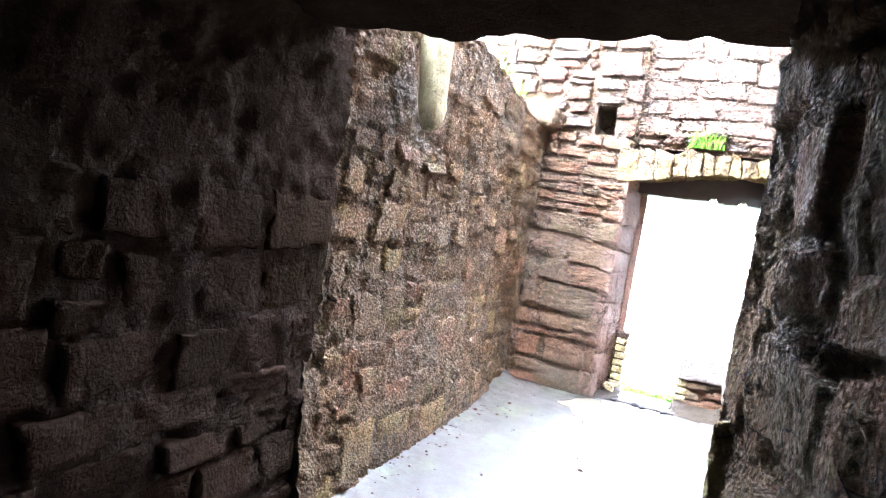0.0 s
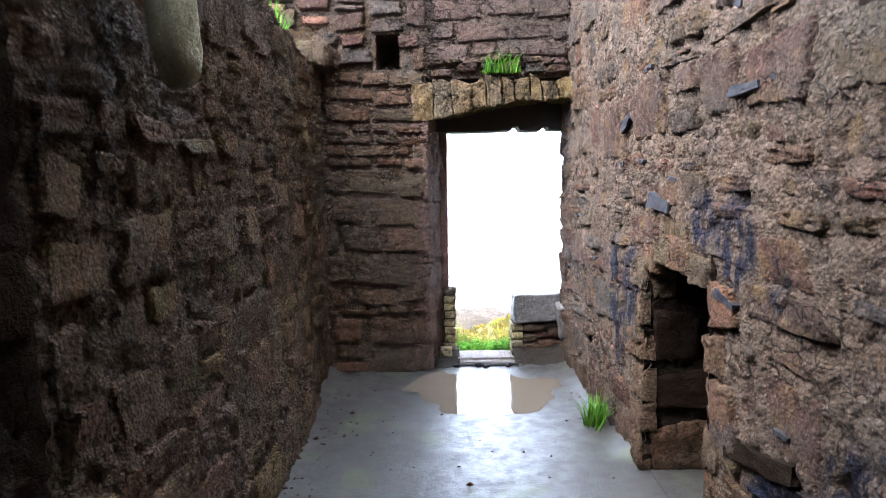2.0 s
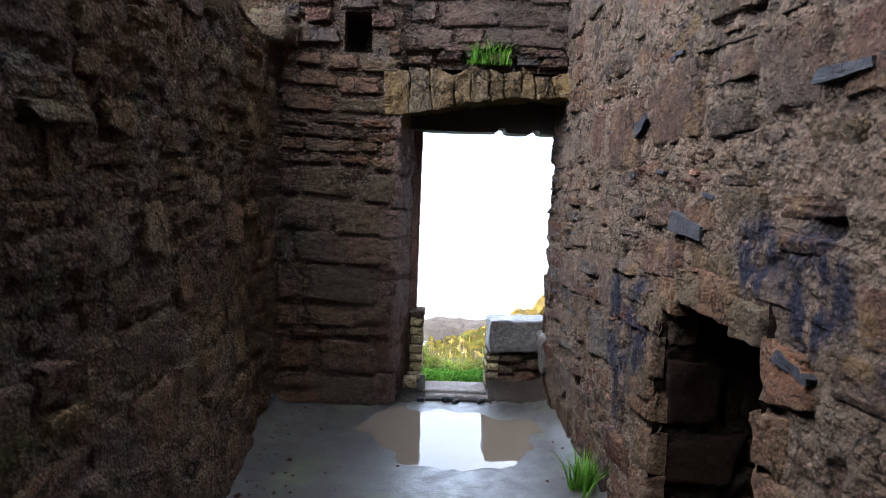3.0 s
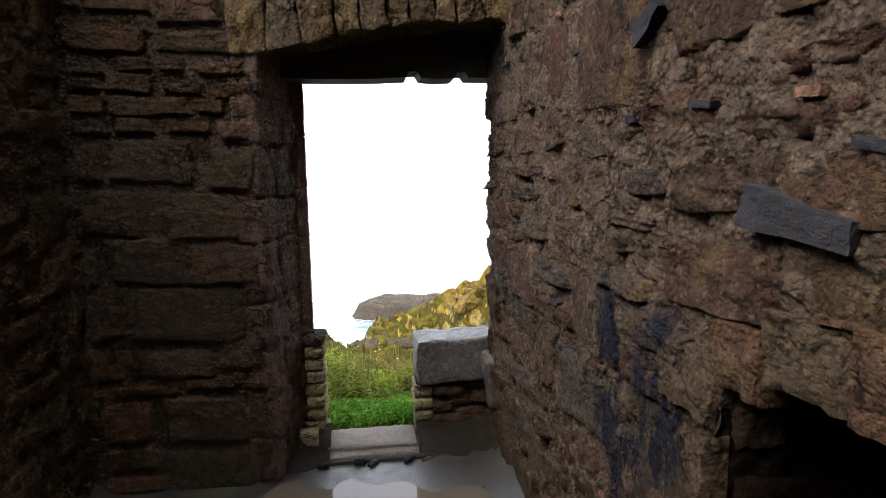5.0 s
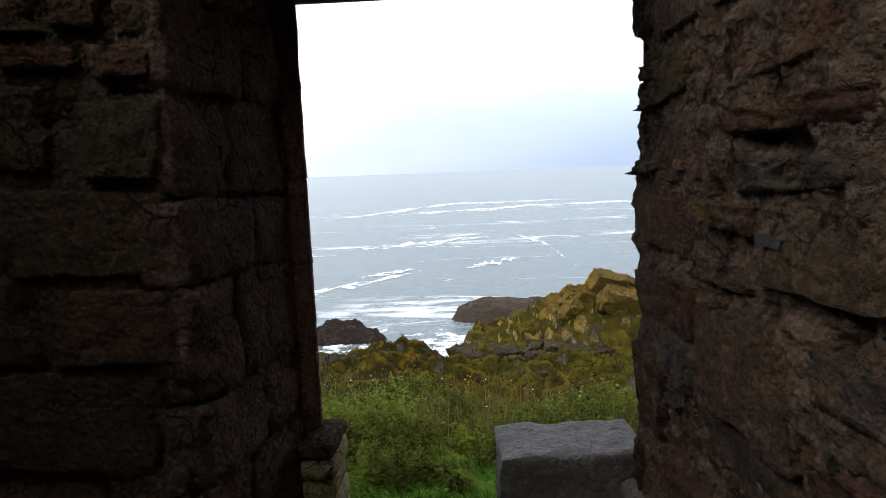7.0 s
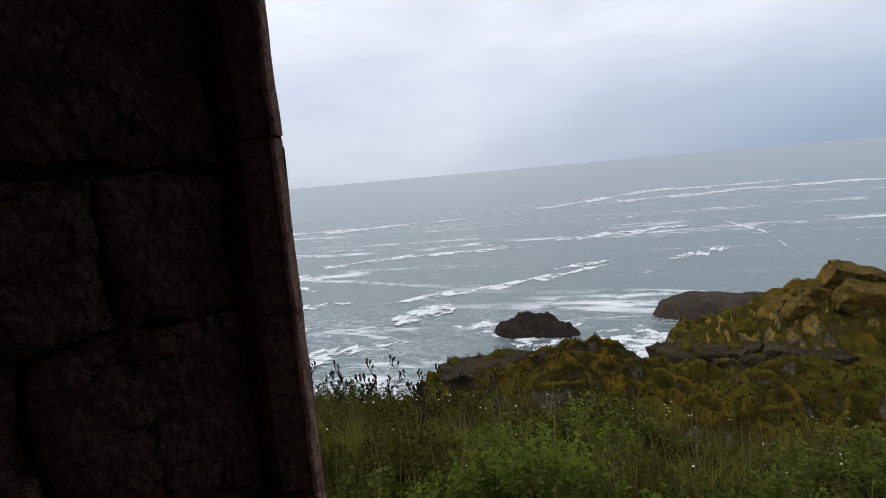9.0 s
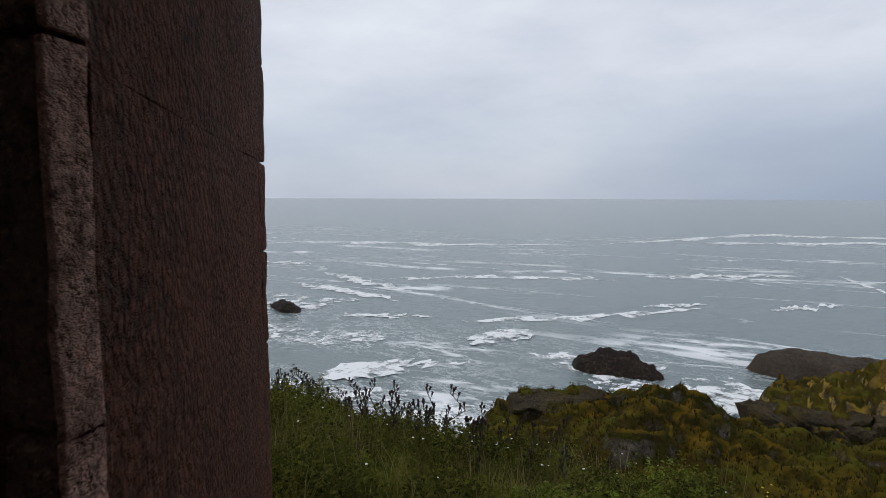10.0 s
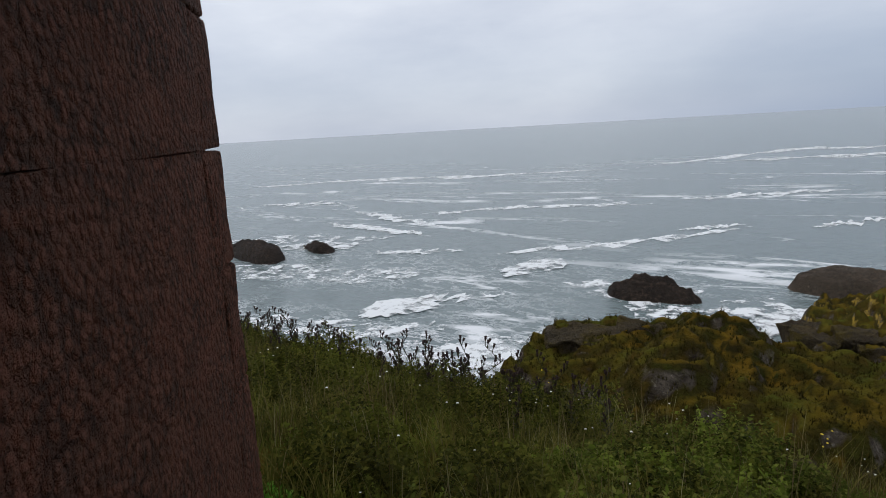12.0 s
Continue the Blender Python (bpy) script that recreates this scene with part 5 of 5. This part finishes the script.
for x, y, z in bank_spots(150, -5, 6, 7.2, 13.0) + [(q, p, ground_z(q, p) + 0.05) for q, p in ((veg.uniform(-7, 5) + 0.25 * veg.gauss(0, 1), veg.uniform(15.5, 20.5)) for _ in range(260)) if noise.noise(Vector((q * 0.7, p * 0.7, 3))) > 0.0]:
    r, h = veg.uniform(0.005, 0.011), veg.uniform(0.08, 0.16) + 0.45 * smooth(8.6, 10.0, y)
    n = len(fv2)
    fv2 += [(x + r * math.cos(a), y + r * math.sin(a), z + h + (0.006 if i % 2 else 0)) for i, a in enumerate(np.linspace(0, math.tau, 6, endpoint=False))] + [(x, y, z + h + r)]
    ff2 += [(n + i, n + (i + 1) % 6, n + 6) for i in range(6)]
thing("white_flowers", "small white clover and yarrow flowers among the grass", "flowers", fv2, ff2, white_flower, kind="stuff")
fv3, ff3 = [], []
for x, y, z in bank_spots(3, -3, 6, 9.5, 13.0):
    for _ in range(6):
        X, Y, Z, r = x + veg.gauss(0, 0.04), y + veg.gauss(0, 0.04), z + 0.6 + veg.gauss(0, 0.05), 0.011
        n = len(fv3)
        fv3 += [(X + r * math.cos(a), Y + r * math.sin(a), Z) for a in np.linspace(0, math.tau, 5, endpoint=False)] + [(X, Y, Z + r)]
        ff3 += [(n + i, n + (i + 1) % 5, n + 5) for i in range(5)]
thing("ragwort_flowers", "scattered yellow ragwort flower heads on the slope", "flowers", fv3, ff3, yellow_flower, kind="stuff")
flat_spots, steep_spots = [], []
for _ in range(20000):
    x, y = veg.uniform(-10, 16), veg.uniform(13.5, 30)
    z = ground_z(x, y)
    fall = math.hypot(ground_z(x + 0.15, y) - z, ground_z(x, y + 0.15) - z) / 0.15
    # flats get bright moss, slopes dark blades that also carry the slopes' shade
    if fall < 0.3:
        flat_spots.append((x, y, z, 0.6))
    elif fall < 1.6:
        steep_spots.append((x, y, z, veg.uniform(0.6, 1.3)))
thing("moss_turf", "golden-green mossy turf on the flat top of the knoll", "grass", *blades(flat_spots, veg, 0.09, 0.008, 1.3, 6), moss_mat, kind="stuff")
thing("tussocks", "rough dark tussock grass on the flanks of the knoll", "grass", *blades(steep_spots, veg, 0.14, 0.007, 1.1, 6), tussock_mat, kind="stuff")


def thistle_meshes(seed):
    r = random.Random(seed)
    tall = r.uniform(0.6, 0.95)
    sv, sf, lv, lf, heads = [], [], [], [], []

    spine = [Vector((0, 0, -0.05))] + [Vector((r.gauss(0, 0.02) * k, r.gauss(0, 0.02) * k, tall * (k + 1) / 5)) for k in range(5)]
    for k, p in enumerate(spine):
        for i in range(5):
            t = math.tau * i / 5
            sv.append((p.x + (0.012 - 0.0015 * k) * math.cos(t), p.y + (0.012 - 0.0015 * k) * math.sin(t), p.z))
        if k:
            sf.extend(((k - 1) * 5 + i, (k - 1) * 5 + (i + 1) % 5, k * 5 + (i + 1) % 5, k * 5 + i) for i in range(5))
            for _ in range(16):
                q = spine[k - 1].lerp(p, r.random())
                a, L = r.uniform(0, math.tau), 0.13 * (1.2 - q.z / tall) * r.uniform(0.6, 1.2)
                d, w = Vector((math.cos(a), math.sin(a), r.uniform(0.1, 0.7))), Vector((-math.sin(a), math.cos(a), 0))
                n = len(lv)
                lv += [q, q + d * L * 0.45 + w * L * 0.16, q + d * L, q + d * L * 0.45 - w * L * 0.16]
                lf.append((n, n + 1, n + 2, n + 3))
        if k > 2:
            for _ in range(3):
                heads.append((p.lerp(spine[k - 1], r.random() * 0.6), r.uniform(0, 360), r.uniform(8, 26)))
    heads.append((spine[-1], 0, 0))
    return mesh_of("stem", sv, sf, thistle_mat), mesh_of("foliage", lv, lf, thistle_mat), heads


hv, hf = [], []
for ring, (q, rr) in enumerate(((-0.02, 0.006), (0.0, 0.017), (0.016, 0.012), (0.03, 0.02))):
    hv += [(rr * math.cos(math.tau * i / 7), rr * math.sin(math.tau * i / 7), q) for i in range(7)]
    if ring:
        hf += [((ring - 1) * 7 + i, (ring - 1) * 7 + (i + 1) % 7, ring * 7 + (i + 1) % 7, ring * 7 + i) for i in range(7)]
head_me = mesh_of("seed_head", hv, hf, seed_mat)
branch_me = mesh_of("branch", [(q * math.cos(math.tau * i / 5), q * math.sin(math.tau * i / 5), z) for z, q in ((-0.01, 0.006), (0.075, 0.004)) for i in range(5)], [(i, (i + 1) % 5, 5 + (i + 1) % 5, 5 + i) for i in range(5)], thistle_mat)
kinds = []
for k in range(5):
    stem, foliage, heads = thistle_meshes(50 + k)
    t = thing("thistle", "tall dark thistle gone to seed on the cliff edge", "thistle", group="thistles on the cliff edge")
    part("stem", stem, t)
    part("foliage", foliage, t)
    for p, spin, lean in heads:
        m = Matrix.Translation(p) @ pose(0, 0, 0, lean, 0, spin)
        b = part("branch", branch_me, t, m=m)
        part("seed_head", head_me, b, m=Matrix.Translation((0, 0, 0.085)))
    kinds.append(t)
for k in range(100):
    q = veg.random()
    x = -9.2 + 7.6 * q + veg.gauss(0, 0.35)
    y = 12.0 + 0.13 * max(0, -x) + veg.gauss(0, 0.4)
    m = pose(x, y, ground_z(x, y), veg.gauss(0, 4), veg.gauss(0, 4), veg.uniform(0, 360)) @ Matrix.Scale(veg.uniform(0.8, 1.0), 4)
    if k < 5:
        kinds[k].matrix_basis = m
    else:
        copy_thing(kinds[k % 5], m)

# ---- rocks on the headland ----
crag_rng = random.Random(71)


def boulder(label, x, y, w, d, h, sink, material, turn=0.0, lean=0.0, group=""):
    """An angular weathered rock half sunk in the ground."""
    o = thing("boulder", label, "rock", group=group)
    o.matrix_basis = pose(x, y, ground_z(x, y) + h * (0.5 - sink), lean, lean * 0.6, turn)
    part("rock", rough_box("rock", (w / 6, d / 6, h / 6), material, crag_rng, 7, 0.045, 0.004, False), o, m=Matrix.Scale(6, 4))


for x, y, w, d, h, turn, lean in ((7.4, 51.4, 2.2, 1.5, 2.3, 30, 24), (8.7, 51.8, 3.0, 1.1, 2.5, 22, 34), (9.9, 51.2, 3.4, 1.2, 2.4, 14, 30), (11.2, 51.4, 3.6, 1.3, 2.6, 20, 26), (12.8, 52.0, 2.8, 1.6, 2.8, 40, 18), (8.4, 49.8, 2.6, 1.0, 1.7, 35, 36), (11.6, 49.4, 2.8, 1.2, 1.8, 12, 28), (14.8, 51.4, 3.0, 2.0, 2.6, 50, 14)):
    boulder("angular crag rock crusted with orange-yellow lichen", x, y, w, d, h, 0.55, rock_lichen, turn, lean, "lichened crag on the headland")
for x, y, w, d, h, turn, lean in ((0.3, 49.2, 2.4, 2.6, 2.2, 35, -8), (0.6, 45.6, 2.0, 2.6, 2.0, 70, 8), (2.4, 46.0, 2.2, 1.8, 1.5, 20, 10), (4.5, 46.6, 2.6, 1.6, 1.4, 50, -9), (6.6, 46.2, 2.4, 1.6, 1.4, 5, 8), (8.4, 45.0, 3.0, 1.8, 1.5, 25, 6), (1.4, 41.8, 2.0, 2.4, 1.6, 80, 9)):
    boulder("dark weathered rock outcrop in the headland turf", x, y, w, d, h, 0.84, rock_outcrop, turn, lean, "outcrops on the headland")
for x, y, w, d, h, turn in ((3.2, 43.6, 1.3, 0.8, 0.5, 10), (4.6, 44.2, 1.2, 0.8, 0.5, -15)):
    boulder("flat pale grey boulder lying in the turf", x, y, w, d, h, 0.25, rock_outcrop, turn, 3, "pale boulders in the turf")
for x, y, w, d, h, turn, lean in ((-6.6, 26.2, 2.6, 2.0, 0.9, 15, 3), (-4.9, 27.4, 1.6, 1.0, 0.4, 5, 2)):
    boulder("grey ledge of bare rock at the end of the knoll", x, y, w, d, h, 0.82, rock_outcrop, turn, lean, "ledges on the knoll")

for x, y, w, d, h, turn, lean in ((-8.9, 25.6, 1.5, 2.4, 2.6, 40, 6), (-9.0, 23.8, 1.3, 2.2, 2.2, 10, -7), (-9.4, 22.3, 1.0, 1.6, 1.3, 55, 10)):
    boulder("steep bare brown rock face at the seaward end of the knoll", x, y, w, d, h, 0.6, rock_outcrop, turn, lean, "rock face of the knoll")

# ---- the wall stones, laid last ----
lay_rng = random.Random(11)
light_me, dark_me = stone_meshes("stone", stone_light, 1), stone_meshes("stone", stone_dark, 2)
block_me, red_me = stone_meshes("stone", stone_block, 3), stone_meshes("stone", stone_red, 4)


def clear_of_niche(u, v, hu, hv):
    return not in_niche(u, v, hu * 0.75, hv * 0.6)


cells = courses(lay_rng, 1.62, 6.19, 0.0, 3.3, (0.16, 0.34), (0.2, 0.55), 0.03, clear_of_niche, 0.4)
lay_stones(wall_right, light_me, cells[:300], FR, lay_rng, (-0.014, 0.010), 4)
cells = courses(lay_rng, 2.25, 5.78, 0.0, 2.55, (0.13, 0.3), (0.14, 0.42), 0.026, lambda u, v, a, b: not (2.55 < u < 2.95 and v > 1.95), 0.35)
lay_stones(wall_left, dark_me, cells[:230], FL, lay_rng, (-0.016, 0.012), 6, lean=left_foot, depth=(0.04, 0.065))
# near-black stones carry on the painted shade of the passage stretch
shade_wall = stone_meshes("stone", stone_black_shade, 9)
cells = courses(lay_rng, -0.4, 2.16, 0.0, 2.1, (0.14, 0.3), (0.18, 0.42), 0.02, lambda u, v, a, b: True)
lay_stones(wall_left, shade_wall, cells[:70], FL @ Matrix.Translation((0, 0, 0.035)), lay_rng, (-0.016, 0.014), 4)
cells = courses(lay_rng, 0.05, PLEN - 0.02, 0.0, 2.1, (0.13, 0.28), (0.16, 0.4), 0.02, lambda u, v, a, b: True)
lay_stones(wall_passage, dark_me, cells, FP, lay_rng, (-0.014, 0.02), 5)
cells = courses(lay_rng, -RX, -PX - 0.02, 0.0, 3.0, (0.13, 0.28), (0.16, 0.3), 0.02, lambda u, v, a, b: True)
lay_stones(wall_passage, light_me, cells, FPE, lay_rng, (0.004, 0.03), 4)

# the panel beside the window: coursed blocks, thin packing in the upper courses
v = 0.0
for h in (0.24, 0.26, 0.07, 0.21, 0.25, 0.24, 0.22, 0.24, 0.09, 0.1, 0.1, 0.09, 0.16, 0.14, 0.1):
    cells = courses(lay_rng, -1.19, -0.345, v, v + h, (h, h), (0.26, 0.5) if h > 0.15 else (0.12, 0.32), 0.024, lambda *a: True, 0.12 if h > 0.15 else 0.0)
    lay_stones(wall_window, block_me, cells, FB, lay_rng, (-0.004, 0.016), 2.0, depth=(0.035, 0.055))
    v += h
cells = courses(lay_rng, -1.19, -0.35, 2.53, 2.83, (0.13, 0.17), (0.14, 0.26), 0.014, lambda u, v, a, b: not in_hole(u, v, a * 0.6, b * 0.4))
lay_stones(wall_window, light_me, cells, FB, lay_rng, (0.01, 0.04), 4)
cells = courses(lay_rng, -0.8, -0.33, 2.83, 3.5, (0.24, 0.32), (0.36, 0.5), 0.014, lambda *a: True)
lay_stones(wall_window, red_me, cells, FB, lay_rng, (0.012, 0.03), 2)
cells = courses(lay_rng, -0.42, 0.86, 2.48, 2.62, (0.05, 0.09), (0.08, 0.24), 0.012, lambda *a: True, 0.0)
lay_stones(wall_window, light_me, cells, FB2 @ Matrix.Translation((0, 0, 0.06)), lay_rng, (0.0, 0.03), 4)
cells = courses(lay_rng, -0.3, 0.86, 2.6, 3.5, (0.13, 0.24), (0.2, 0.45), 0.014, lambda *a: True)
lay_stones(wall_window, red_me, cells, FB2, lay_rng, (0.012, 0.03), 2)
red_brick_me = [rough_box("brick", (0.205, 0.08, 0.062), brick_red, lay_rng, 2, 0.006, 0.01) for _ in range(4)]
cells = courses(lay_rng, -1.9, -0.82, 2.86, 3.5, (0.08, 0.2), (0.12, 0.34), 0.016, lambda *a: True, 0.4)
for k, cell in enumerate(cells):
    if cell[0] < -0.95 and k % 3 == 0 and cell[3] < 0.13:
        part("brick", lay_rng.choice(red_brick_me), wall_window, m=pose(cell[0], BY + 0.02, cell[1], 0, lay_rng.uniform(-3, 3), lay_rng.uniform(-3, 3)))
    else:
        lay_stones(wall_window, red_me if k % 2 else light_me, [cell], FB, lay_rng, (0.006, 0.03), 4)

# slips of slate and brick pinned into the joints of the right wall
pin_me = [rough_box("pinning", size, mat, lay_rng, 2, 0.007, 0.001, False) for size, mat in (((0.05, 0.08, 0.016), slate), ((0.05, 0.05, 0.024), slate), ((0.05, 0.06, 0.02), brick_red), ((0.05, 0.10, 0.014), stone_block))]
for _ in range(60):
    y, z = lay_rng.uniform(2.1, 5.95), lay_rng.uniform(0.1, 2.6)
    if not in_niche(y, z, 0.06, 0.05):
        part("pinning", lay_rng.choice(pin_me), wall_right, m=pose(RX + 0.02 - 0.013 * (y - 3.5), y, z, lay_rng.uniform(-12, 12)))

# quoins and head stones round the low recess
qrng = random.Random(61)
quoin = stone_meshes("stone", stone_block, 12)
z = 0.0
for k in range(6):
    h = 0.2
    w = 0.24 if k % 2 else 0.16
    lay_stones(wall_right, quoin, [(3.955 + w / 2, z + h / 2, w, h), (3.215 - w / 2, z + h / 2, w, h)], FR, qrng, (0.004, 0.016), 3)
    z += h
for u, v, w, h in ((3.30, 1.215, 0.2, 0.15), (3.50, 1.255, 0.24, 0.17), (3.72, 1.25, 0.22, 0.17), (3.9, 1.2, 0.18, 0.17)):
    lay_stones(wall_right, quoin, [(u, v, w, h)], FR, qrng, (0.006, 0.016), 5)
